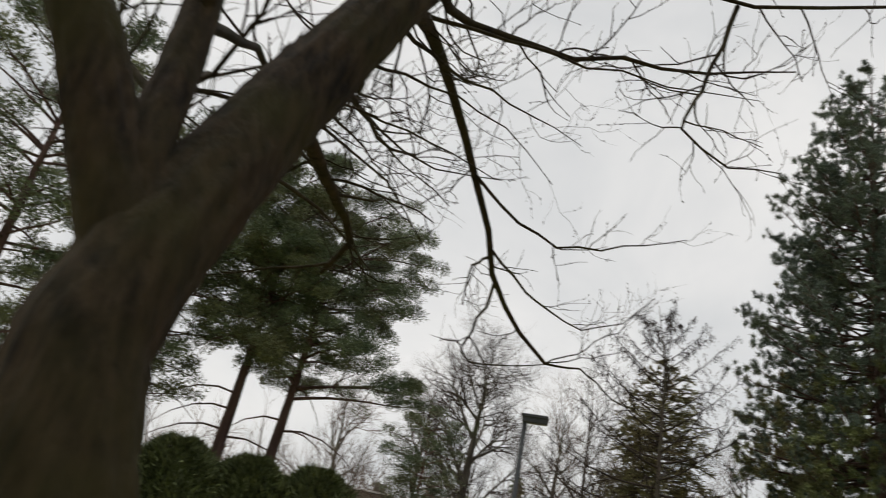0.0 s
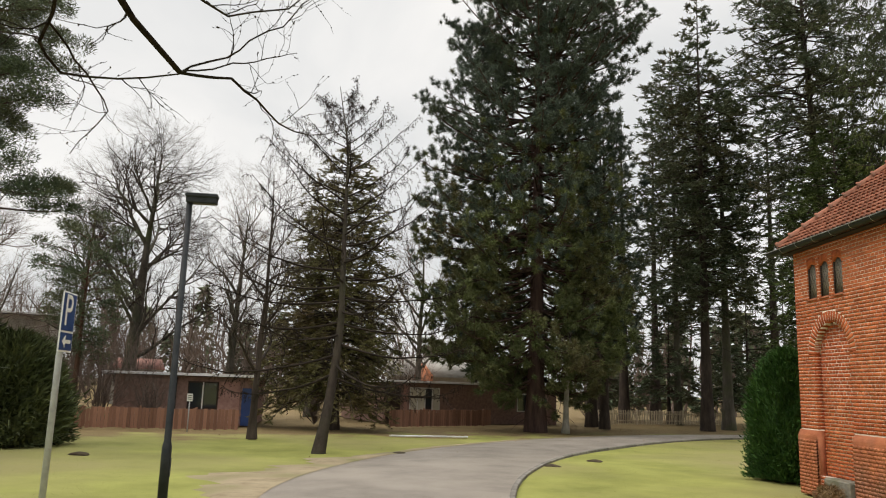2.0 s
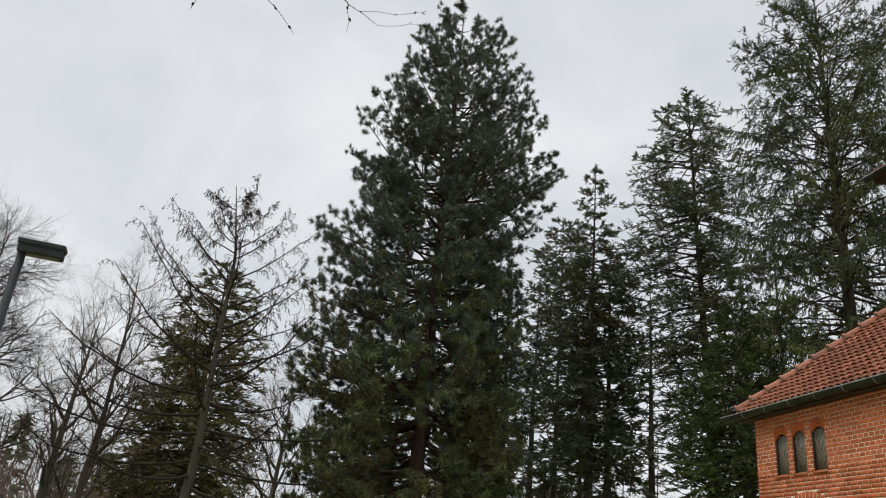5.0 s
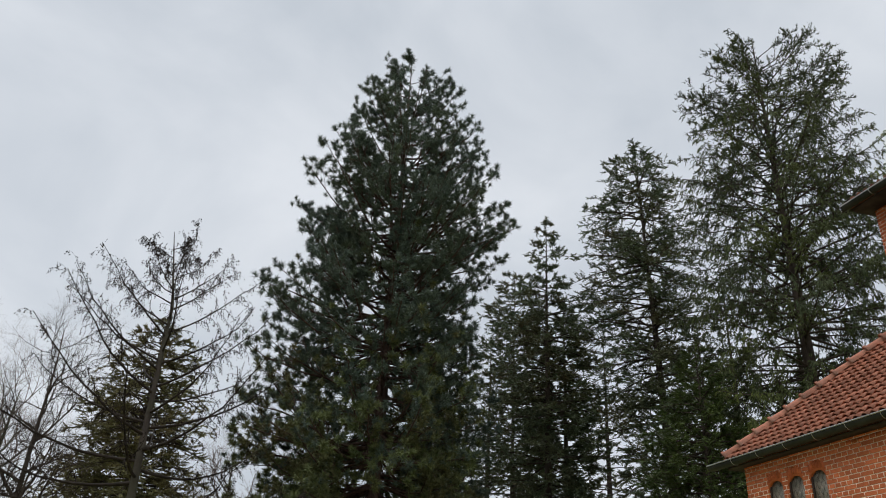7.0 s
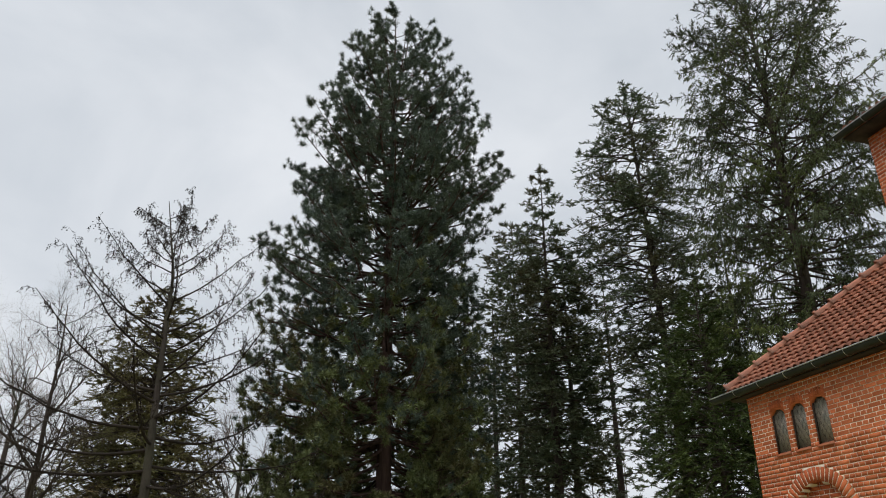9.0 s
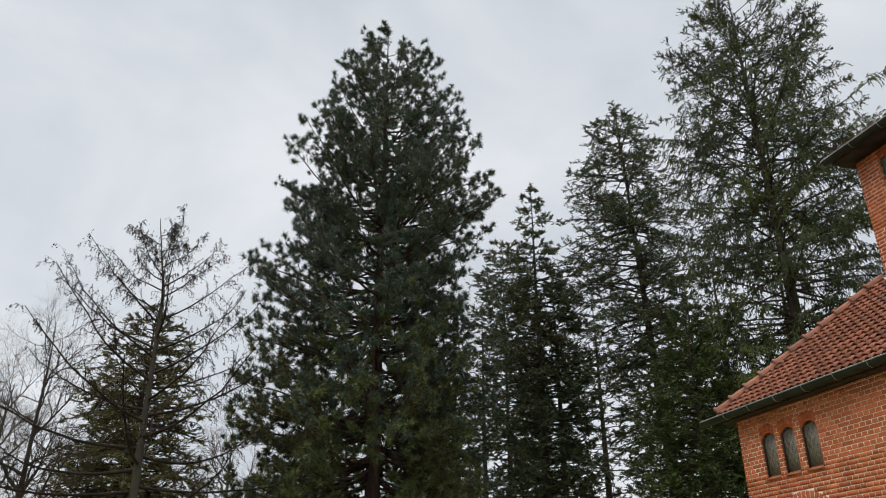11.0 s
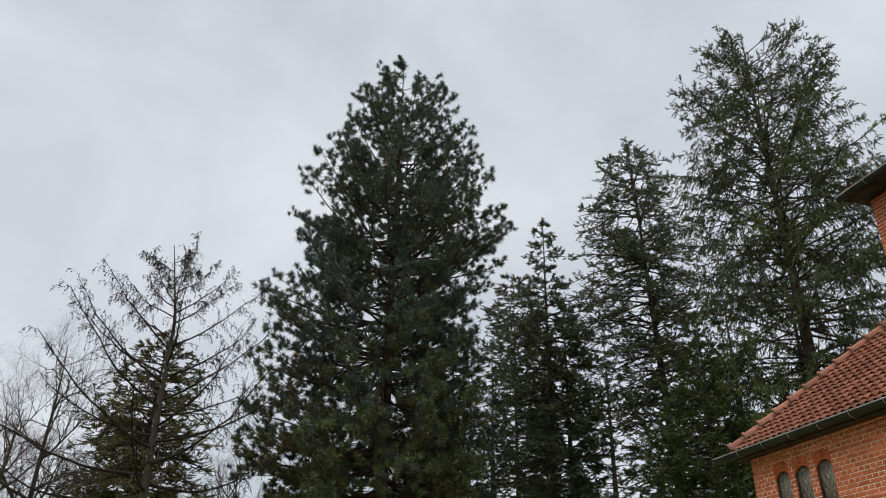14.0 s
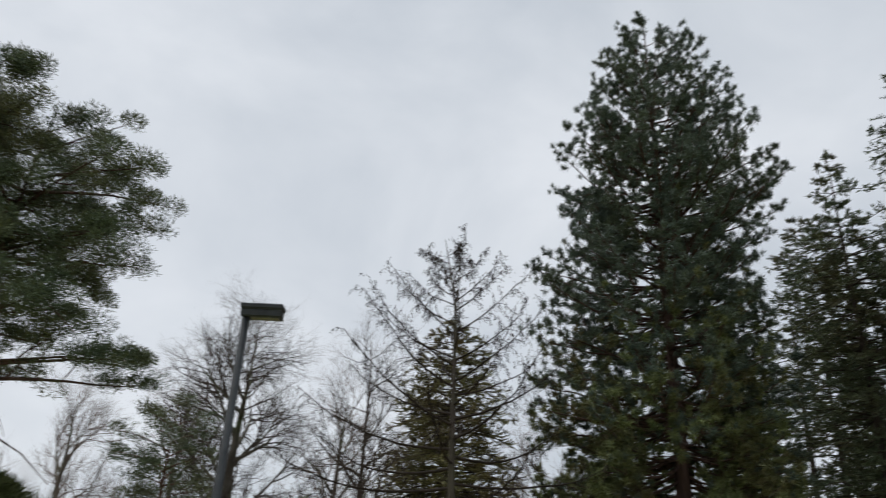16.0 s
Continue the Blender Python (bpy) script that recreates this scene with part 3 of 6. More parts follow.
    if dead:
        # dry bare snags below the crown
        az2, zz = rng.uniform(0, 6.28, dead), rng.uniform(zlow * 0.3, zlow * 1.3, dead)
        ln = rng.uniform(0.6, 1.0, dead) * snag
        sd = np.linspace(0, 1, 5)[None]
        X = np.interp(zz, T[:, 2], T[:, 0])[:, None] + np.cos(az2)[:, None] * ln[:, None] * sd
        Y = np.interp(zz, T[:, 2], T[:, 1])[:, None] + np.sin(az2)[:, None] * ln[:, None] * sd
        Z = zz[:, None] + ln[:, None] * (0.25 * sd - 0.6 * sd ** 2)
        tubes(br, np.stack([X, Y, Z], -1), (0.014 + 0.008 * snag) * (1 - 0.8 * sd) * np.ones((dead, 1)), 4)
    tagged(part("branchwork", br, bark, ob), kind="stuff")
    tagged(part("crown", leafg, leaf, ob), kind="stuff")
    if old_leaf:
        tagged(part("lower_crown", oldg, old_leaf, ob, "older yellow-green needles"), kind="stuff")
    return ob


def shrub(name, label, base, rx, ry, h, seed, leaf, count=14000, L=0.16, W=0.05, tip=0.55, group="", upright=0.35):
    """A dense evergreen shrub: short stems, an inner mass of shaded foliage and an uneven outer coat of sprays."""
    rng = np.random.default_rng(seed)
    ob = thing(name, label, "shrub", base, group)
    st = Geo()
    k = 9
    a = rng.uniform(0, 6.28, k)
    sp = np.linspace(0, 1, 5)[None]
    P = np.stack([np.cos(a)[:, None] * rx * 0.45 * sp, np.sin(a)[:, None] * ry * 0.45 * sp, h * 0.7 * sp * np.ones((k, 1))], -1)
    tubes(st, P, 0.05 * (1 - 0.7 * sp) * np.ones((k, 1)), 6)
    tagged(part("stem_cluster", st, BARK_DARK, ob), kind="stuff")

    def shell(az, v):
        """Radius factor at height v (0 to 1), with bulges."""
        body = np.where(v < 0.3, 0.88 + 0.4 * v, (1 - ((v - 0.3) / 0.7) ** 2 * 0.98)) ** tip
        lumps = 1 + 0.1 * np.sin(3 * az + 7 * v + seed) + 0.08 * np.sin(7 * az - 11 * v + 2 * seed) + 0.05 * np.sin(13 * az + 23 * v)
        return np.maximum(body, 0.02) * lumps

    core = Geo()
    na, nv = 28, 16
    A, V = np.meshgrid(np.linspace(0, 2 * np.pi, na, endpoint=False), np.linspace(0, 1, nv))
    r = shell(A, V) * 0.76
    v = np.stack([np.cos(A) * rx * r, np.sin(A) * ry * r, 0.03 + V * h * 0.95], -1)
    idx = np.arange(na * nv).reshape(nv, na)
    q = np.stack([idx[:-1], np.roll(idx[:-1], -1, 1), np.roll(idx[1:], -1, 1), idx[1:]], -1).reshape(-1, 4)
    core.add(v.reshape(-1, 3), None, q)
    part("inner_foliage", core, leaf, ob)
    g = Geo()
    az, vv = rng.uniform(0, 2 * np.pi, count), rng.uniform(0.0, 1.0, count)
    rr = shell(az, vv) * (1 - 0.26 * rng.uniform(0, 1, count) ** 1.4) * (1 + 0.07 * rng.normal(size=count))
    pos = np.stack([np.cos(az) * rx * rr, np.sin(az) * ry * rr, 0.02 + vv * h], -1)
    out = np.stack([np.cos(az), np.sin(az), upright + 0.6 * vv], -1) + rng.normal(0, 0.45, (count, 3))
    needles(g, pos, out, L * rng.uniform(0.5, 1.25, count), W, rng)
    tagged(part("foliage", g, leaf, ob), kind="stuff")
    return ob

# ---- ground and road ----
def smooth_line(pts, n):
    """n points along a smooth line through pts."""
    p = np.array(pts, float)
    d = np.r_[0, np.cumsum(np.linalg.norm(np.diff(p, axis=0), axis=1))]
    t = np.linspace(0, d[-1], n)
    q = np.stack([np.interp(t, d, p[:, i]) for i in range(p.shape[1])], -1)
    for _ in range(6):
        q[1:-1] = (q[:-2] + 2 * q[1:-1] + q[2:]) / 4
    return q


ROAD_LEFT = smooth_line([(-1.0, -40), (-1.0, 5), (-2.2, 10), (-3.6, 16), (-2.5, 21.6), (0, 27.9), (4, 33.8), (8.9, 39), (15, 43.2), (26, 46.6), (60, 51)], 90)
ROAD_RIGHT = smooth_line([(1.1, -40), (1.1, 8), (1.6, 16), (2.35, 20.3), (5.1, 27.5), (10.3, 34.8), (16.7, 41), (26, 44.2), (34, 45.8), (45, 47.4), (60, 49)], 90)


def on_road(x, y, grow_by=0.0):
    """Whether plan points lie on the road."""
    poly = np.concatenate([ROAD_LEFT, ROAD_RIGHT[::-1]])
    inside = np.zeros(len(x), bool)
    j = len(poly) - 1
    for i in range(len(poly)):
        (xi, yi), (xj, yj) = poly[i], poly[j]
        cross = ((yi > y) != (yj > y)) & (x < (xj - xi) * (y - yi) / (yj - yi + 1e-12) + xi)
        inside ^= cross
        j = i
    return inside


def build_ground():
    g = Geo()
    e = np.concatenate([np.linspace(-600, -80, 8), np.linspace(-70, 90, 81), np.linspace(110, 700, 9)])
    X, Y = np.meshgrid(e, e)
    rng = np.random.default_rng(5)
    Z = 0.03 * np.sin(X * 0.35) * np.cos(Y * 0.27) - 0.035
    idx = np.arange(X.size).reshape(X.shape)
    g.add(np.stack([X, Y, Z], -1), None, np.stack([idx[:-1, :-1], idx[:-1, 1:], idx[1:, 1:], idx[1:, :-1]], -1).reshape(-1, 4))
    tagged(part("ground", g, LAWN, smooth=True), "mossy yellow-green park lawn with fallen needles", "ground", kind="structure")

    g = Geo()
    n = len(ROAD_LEFT)
    w = 7
    f = np.linspace(0, 1, w)[None, :, None]
    P = ROAD_LEFT[:, None] * (1 - f) + ROAD_RIGHT[:, None] * f
    Z = (0.035 * f[..., 0] + 0.045 * np.sin(np.pi * f[..., 0])) * np.ones((n, 1))
    idx = np.arange(n * w).reshape(n, w)
    g.add(np.concatenate([P, Z[..., None]], -1), None, np.stack([idx[:-1, :-1], idx[:-1, 1:], idx[1:, 1:], idx[1:, :-1]], -1).reshape(-1, 4))
    tagged(part("road", g, ASPHALT, smooth=True), "damp grey asphalt drive curving through the park", "road", kind="structure")

    # worn sandy strip along the outer side of the drive
    g = Geo()
    rng = np.random.default_rng(8)
    L0 = smooth_line(ROAD_LEFT[34:70], 160)
    k = len(L0)
    T = unit(np.gradient(L0, axis=0))
    N = np.stack([-T[:, 1], T[:, 0]], -1)
    u = np.linspace(0, 1, k)
    wid = np.interp(u, [0, 0.06, 0.16, 0.24, 0.35, 0.5, 1], [0.2, 1.3, 2.0, 0.9, 0.35, 0.3, 0.1])
    wid *= 0.8 + 0.25 * np.sin(u * 60) + 0.2 * np.sin(u * 143 + 1) + 0.12 * rng.normal(size=k)
    rows = np.stack([L0 - N * 0.25, L0 + N * (wid * 0.5)[:, None], L0 + N * wid[:, None]], 1)
    zz = np.stack([np.full(k, 0.017), np.full(k, 0.012), np.full(k, -0.045)], 1)
    idx = np.arange(k * 3).reshape(k, 3)
    g.add(np.concatenate([rows, zz[..., None]], -1), None, np.stack([idx[:-1, 1:], idx[:-1, :-1], idx[1:, :-1], idx[1:, 1:]], -1).reshape(-1, 4))
    tagged(part("verge", g, SAND), "trampled sandy verge beside the asphalt drive", "verge", kind="structure")


build_ground()


def build_kerb():
    """A row of granite edging stones along the inner side of the bend."""
    kerb = thing("kerb", "low granite edging stones along the lawn", "kerb", kind="structure")
    me = block((0.12, 0.96, 0.2), KERB, 0.015, name="kerb_stone")
    p = smooth_line(ROAD_RIGHT[34:84], 400)
    d = np.r_[0, np.cumsum(np.linalg.norm(np.diff(p, axis=0), axis=1))]
    for k, t in enumerate(np.arange(0.5, d[-1], 1.0)):
        x, y = np.interp(t, d, p[:, 0]), np.interp(t, d, p[:, 1])
        x2, y2 = np.interp(t + 0.3, d, p[:, 0]), np.interp(t + 0.3, d, p[:, 1])
        ob = new("kerb_stone", me)
        ob.parent = kerb
        ob.location = (x + 0.05, y, -0.045)
        ob.rotation_euler = (0, 0, math.atan2(y2 - y, x2 - x) - math.pi / 2)


build_kerb()


# ---- the brick chapel ----
WX, CY = 8.815, 18.89          # face and far corner of the low wing
COURSE = 0.0755
NAVE_X, NAVE_Y = 10.91, 16.57  # face and corner of the tall part
WIN = [(17.92, 18.295), (17.41, 17.78), (16.87, 17.245)]
WIN_Z = (4.30, 5.06)
NICHE = (16.78, 18.165, 0.42, 3.06)     # y0, y1, foot, springing
BIGWIN = (13.35, 14.95, 1.9, 4.1)


def arch_gap(z, y0, y1, foot, spring, ring=0.0):
    """The stretch of a course that a round-arched opening takes up."""
    c, r = (y0 + y1) / 2, (y1 - y0) / 2
    if z < foot or z > spring + r + ring:
        return None
    if z <= spring:
        return (y0, y1)
    h = (r + ring) ** 2 - (z - spring) ** 2
    if h <= 0:
        return None
    return (c - h ** 0.5, c + h ** 0.5)


def gaps(z):
    out = []
    for y0, y1 in WIN:
        if WIN_Z[0] - 0.005 < z < WIN_Z[1] + 0.07:
            out.append((y0, y1))
    for a in (NICHE, BIGWIN):
        g = arch_gap(z, *a, ring=0.25)
        if g:
            out.append(g)
    return sorted(out)


def lay(y0, y1, z, shift, header, holes, rng, joint=0.014):
    """The bricks of one course from y1 down to y0, cut at the holes: (centre, length)."""
    unit_len = 0.125 if header else 0.25
    out = []
    y = y1 + shift
    while y > y0:
        a, b = y - unit_len + joint, y
        y -= unit_len
        pieces = [(max(a, y0), min(b, y1))]
        for h0, h1 in holes:
            nxt = []
            for p0, p1 in pieces:
                if p1 <= h0 or p0 >= h1:
                    nxt.append((p0, p1))
                    continue
                if p0 < h0:
                    nxt.append((p0, h0))
                if p1 > h1:
                    nxt.append((h1, p1))
            pieces = nxt
        out += [((p0 + p1) / 2, p1 - p0) for p0, p1 in pieces if p1 - p0 > 0.008]
    return out


def wall_with_openings(name, label, x, thick, y0, y1, z1, holes, mat):
    """A slab of masonry in strips, left open where holes(z) says."""
    g = Geo()
    step = COURSE
    z = 0.0
    while z < z1 - 1e-6:
        h = min(step, z1 - z)
        cuts = holes(z + h / 2)
        edge = y0
        for h0, h1 in cuts + [(y1, y1)]:
            if h0 - edge > 0.004:
                boxes(g, [(x + thick / 2, (edge + h0) / 2, z + h / 2)], [(thick, h0 - edge, h)])
            edge = max(edge, h1)
        z += step
    return tagged(part(name, g, mat), label, "wall", kind="structure")


def niche_gaps(z):
    out = [(y0 - 0.004, y1 + 0.004) for y0, y1 in WIN if WIN_Z[0] < z < WIN_Z[1] + 0.05]
    for a in (BIGWIN, NICHE):
        g = arch_gap(z, *a)
        if g:
            out.append((g[0] - 0.004, g[1] + 0.004))
    return sorted(out)


BRICK_JOBS = []


def build_chapel():
    y_back, z_top = 5.0, 5.62
    wall = wall_with_openings("wall_west", "red brick chapel wall with pale mortar joints", WX + 0.003, 0.36, y_back, CY, z_top, niche_gaps, MORTAR)
    # the other sides of the low wing, closed
    g = Geo()
    boxes(g, [(WX + 3.0, CY - 0.15, z_top / 2)], [(5.2, 0.28, z_top)])
    boxes(g, [(WX + 3.0, y_back + 0.14, z_top / 2)], [(5.2, 0.28, z_top)])
    boxes(g, [(WX + 5.75, (CY + y_back) / 2, z_top / 2)], [(0.28, CY - y_back, z_top)])
    tagged(part("wall_north", g, BRICK), "plain red brick end walls of the chapel", "wall", kind="structure")
    # back of the blind arch
    g = Geo()
    boxes(g, [(WX + 0.21, (NICHE[0] + NICHE[1]) / 2, 2.05)], [(0.12, 1.5, 4.0)])
    tagged(part("wall_niche", g, MORTAR), "recessed brick panel inside the blind arch", "wall", kind="structure")
    # one stretch of wall is laid brick by brick, the rest is joined
    rng = np.random.default_rng(12)
    near, rest = [], Geo()
    C, S = [], []
    k = 0
    z = COURSE / 2
    while z < 5.6:
        header = k % 2 == 1
        shift = (0.0625 if header else (0.125 if k % 4 == 2 else 0.0))
        for c, ln in lay(y_back, CY, z, shift, header, gaps(z), rng):
            proud = rng.uniform(0, 0.004)
            item = ((WX - 0.001 - proud * 0.6 + 0.075, c, z + rng.normal(0, 0.0008)), (0.15, ln, 0.0625))
            if z > 4.36 and c > 14.6 and len(near) < 300:
                near.append(item)
            elif not (z < 1.4 and (c > 18.165 or c < 16.78)):
                C.append(item[0])
                S.append(item[1])
        h = arch_gap(z, *NICHE)
        if h:
            for c, ln in lay(h[0], h[1], z, shift, header, [], rng):
                C.append((WX + 0.15 - 0.002 + 0.02 - rng.uniform(0, 0.003), c, z))
                S.append((0.04, ln, 0.0625))
        z += COURSE
        k += 1
    boxes(rest, C, S)
    tagged(part("brickwork", rest, BRICK, wall), "joined red bricks in alternating rows", kind="stuff")
    BRICK_JOBS.append((wall, near))
    # rings of bricks on edge over the arches, and the flat heads over the slits
    ring = Geo()

    def voussoirs(y0, y1, spring, depth=0.235, n=26, deep=0.1):
        c, r = (y0 + y1) / 2, (y1 - y0) / 2
        for i in range(n):
            a = math.pi * (i + 0.5) / n
            half = math.pi / n * 0.39
            v = []
            for dx in (-0.002, deep):
                for rr, aa in ((r, a - half), (r + depth, a - half * 0.96), (r + depth, a + half * 0.96), (r, a + half)):
                    v.append((WX + dx, c + rr * math.cos(aa), spring + rr * math.sin(aa)))
            ring.add(v, None, [(0, 1, 2, 3), (7, 6, 5, 4), (0, 4, 5, 1), (1, 5, 6, 2), (2, 6, 7, 3), (3, 7, 4, 0)])

    voussoirs(NICHE[0], NICHE[1], NICHE[3], n=27, deep=0.14)
    voussoirs(BIGWIN[0], BIGWIN[1], BIGWIN[3], n=34)
    for y0, y1 in WIN:
        for i in range(6):
            c = y0 + (y1 - y0) * (i + 0.5) / 6
            lift = 0.04 * (1 - ((i - 2.5) / 2.6) ** 2)
            boxes(ring, [(WX + 0.045, c, WIN_Z[1] + 0.10 + lift)], [(0.106, 0.048, 0.125)])
    part("arch_bricks", ring, BRICK, wall)
    # projecting plinth with a sloping cap, on either side of the blind arch
    for a, b in ((18.165, CY + 0.05), (5.0, 16.76)):
        g = Geo()
        prof = [(WX - 0.06, 0.0), (WX - 0.06, 1.27), (WX - 0.055, 1.29), (WX - 0.002, 1.41), (WX + 0.155, 1.41), (WX + 0.155, 0.0)]
        v = [(x, a, z) for x, z in prof] + [(x, b, z) for x, z in prof]
        m = len(prof)
        q = [(i, (i + 1) % m, (i + 1) % m + m, i + m) for i in range(m)]
        g.add(v, [(0, m - 1, 1), (1, m - 1, 2), (2, m - 1, 3), (3, m - 1, 4)], q)
        g.add(v, [(m + 1, 2 * m - 1, m), (m + 2, 2 * m - 1, m + 1), (m + 3, 2 * m - 1, m + 2), (m + 4, 2 * m - 1, m + 3)])
        tagged(part("plinth", g, BRICK_PLINTH), "projecting brick plinth with sloping cap", "plinth", kind="structure")
        # its courses stand a little proud
        C, S = [], []
        k = 0
        z = COURSE / 2
        while z < 1.22:
            for c, ln in lay(a, b - 0.002, z, 0.0625 if k % 2 else 0.0, k % 2 == 1, [], rng):
                C.append((WX - 0.062 + 0.02 - rng.uniform(0, 0.003), c, z))
                S.append((0.04, ln, 0.066))
            z += COURSE
            k += 1
        g2 = Geo()
        boxes(g2, C, S)
        part("plinth_bricks", g2, BRICK_PLINTH, bpy.data.objects[[o.name for o in bpy.data.objects if o.name.startswith("plinth")][-1]])
    # a grey stone block at the foot of the blind arch
    st = thing("stone_block", "grey mossy stone trough at the chapel wall", "stone", (WX + 0.02, 17.3, 0.0))
    part("body", block((0.34, 0.95, 0.46), STONE, 0.03, (0, 0, 0.23)), None, st)

    # three slit windows
    for i, (y0, y1) in enumerate(WIN):
        w = thing(f"window_{i + 1}", "narrow slit window with mottled leaded glass", "window", (WX + 0.035, (y0 + y1) / 2, WIN_Z[0]), "slit windows", "structure")
        hgt, wid = WIN_Z[1] - WIN_Z[0] + 0.06, y1 - y0
        g = Geo()
        boxes(g, [(0.03, 0, hgt / 2)], [(0.02, wid, hgt)])
        part("pane", g, LEADED, w)
        g = Geo()
        for s in (-1, 1):
            boxes(g, [(0.01, s * (wid / 2 - 0.012), hgt / 2)], [(0.04, 0.024, hgt)])
        boxes(g, [(0.01, 0, hgt - 0.012), (0.01, 0, 0.012)], [(0.04, wid, 0.024)] * 2)
        part("window_frame", g, SOFFIT, w)
        g = Geo()
        for kx in range(-3, 4):
            for sg in (-1, 1):
                n = 9
                t = np.linspace(0, 1, n)
                yy = kx * 0.1 + sg * (t - 0.5) * hgt * 0.55
                zz = t * hgt
                ok = np.abs(yy) < wid / 2 - 0.02
                if ok.sum() > 1:
                    p = np.stack([np.full(ok.sum(), 0.017), yy[ok], zz[ok]], -1)
                    tubes(g, p[None], np.full((1, len(p)), 0.0022), 4)
        part("lead_lattice", g, SOFFIT, w)
        g = Geo()
        v = [(-0.065, -wid / 2, 0.0), (-0.065, wid / 2, 0.0), (0.02, wid / 2, 0.05), (0.02, -wid / 2, 0.05), (-0.065, -wid / 2, -0.02), (-0.065, wid / 2, -0.02), (0.02, wid / 2, -0.02), (0.02, -wid / 2, -0.02)]
        g.add(v, None, [(0, 1, 2, 3), (4, 7, 6, 5), (0, 4, 5, 1), (3, 2, 6, 7), (1, 5, 6, 2), (0, 3, 7, 4)])
        part("window_sill", g, BRICK_PLINTH, w)
        # shallow arched head
        g = Geo()
        k = 11
        yy = np.linspace(-wid / 2 - 0.004, wid / 2 + 0.004, k)
        za = hgt - 0.15 + 0.135 * np.sqrt(np.maximum(0, 1 - (yy / (wid / 2 + 0.004)) ** 2))
        v = np.concatenate([np.stack([np.full(k, x), yy, z], -1) for x, z in ((-0.033, za), (-0.033, np.full(k, hgt + 0.03)), (0.018, za))])
        q = []
        for j in range(k - 1):
            q += [(j, j + 1, k + j + 1, k + j), (2 * k + j, 2 * k + j + 1, j + 1, j)]
        g.add(v, None, q)
        part("arch_head", g, BRICK, w, "red brick arched head")

    # large round-arched window with white bars
    y0, y1, foot, spring = BIGWIN
    w = thing("window_4", "tall round-arched window with white wooden bars", "window", (WX + 0.16, (y0 + y1) / 2, foot), kind="structure")
    r, hs = (y1 - y0) / 2, spring - foot
    aa = np.linspace(0, np.pi, 25)
    outline = np.concatenate([[(r, 0)], np.stack([r * np.cos(aa), hs + r * np.sin(aa)], -1), [(-r, 0)]])
    g = Geo()
    v = np.concatenate([np.stack([np.full(len(outline), 0.04), outline[:, 0], outline[:, 1]], -1), [(0.04, 0, hs * 0.5)]])
    m = len(outline)
    g.add(v, [(i, (i + 1) % m, m) for i in range(m)])
    part("pane", g, GLASS, w)
    g = Geo()
    inn = outline * 0.9 + np.array([0, hs * 0.04])
    v = np.concatenate([np.stack([np.full(m, x), o[:, 0], o[:, 1]], -1) for x in (-0.03, 0.035) for o in (outline, inn)])
    q = []
    for i in range(m):
        j = (i + 1) % m
        q += [(i, j, m + j, m + i), (2 * m + i, 3 * m + i, 3 * m + j, 2 * m + j), (m + i, m + j, 3 * m + j, 3 * m + i), (i, 2 * m + i, 2 * m + j, j)]
    g.add(v, None, q)
    part("window_frame", g, WHITE, w)
    for yy in (-r * 0.33, r * 0.33):
        g = Geo()
        boxes(g, [(0.0, yy, hs * 0.5 + 0.3)], [(0.05, 0.045, hs + 0.55)])
        part("glazing_bar", g, WHITE, w)
    for zz in (0.55, 1.1, 1.65, hs - 0.02):
        g = Geo()
        boxes(g, [(0.0, 0, zz)], [(0.045, 2 * r * 0.95, 0.045 if zz < hs - 0.1 else 0.08)])
        part("glazing_bar", g, WHITE, w)
    g = Geo()
    boxes(g, [(-0.13, 0, -0.06)], [(0.26, 2 * r + 0.1, 0.1)])
    part("window_sill", g, BRICK_PLINTH, w)

    # tall part behind
    z_eave = 10.42
    g = Geo()
    n_y0 = 3.0
    boxes(g, [(NAVE_X + 0.2, (n_y0 + 13.2) / 2, z_eave / 2), (NAVE_X + 0.2, (13.2 + NAVE_Y) / 2, 4.4), (NAVE_X + 0.2, NAVE_Y - 0.255, (8.8 + z_eave) / 2), (NAVE_X + 0.26, (13.2 + NAVE_Y - 0.51) / 2, (8.8 + z_eave) / 2)],
          [(0.4, 13.2 - n_y0, z_eave), (0.4, NAVE_Y - 13.2, 8.8), (0.4, 0.51, z_eave - 8.8), (0.28, NAVE_Y - 0.51 - 13.2, z_eave - 8.8)])
    boxes(g, [(NAVE_X + 3.6, NAVE_Y - 0.2, z_eave / 2)], [(6.4, 0.4, z_eave)])
    boxes(g, [(NAVE_X + 6.6, (n_y0 + NAVE_Y - 0.4) / 2, z_eave / 2)], [(0.4, NAVE_Y - 0.4 - n_y0, z_eave)])
    boxes(g, [(NAVE_X + 3.4, n_y0 + 0.2, z_eave / 2)], [(6.0, 0.4, z_eave)])
    nave = tagged(part("wall_nave", g, MORTAR), "tall red brick wall of the chapel above the low roof", "wall", kind="structure")
    rest = Geo()
    C, S = [], []
    k = 0
    z = 5.6
    while z < z_eave:
        hole = [(13.2, NAVE_Y - 0.51 - (0.05 if k % 2 else 0.0))] if 8.83 < z < 10.2 else []
        for c, ln in lay(12.8, NAVE_Y, z, 0.0625 if k % 2 else 0.0, k % 2 == 1, hole, rng):
            C.append((NAVE_X - 0.002 + 0.02 - rng.uniform(0, 0.003), c, z))
            S.append((0.04, ln, 0.0625))
        z += COURSE
        k += 1
    boxes(rest, C, S)
    tagged(part("brickwork", rest, BRICK, nave), "joined red bricks", kind="stuff")
    g = Geo()
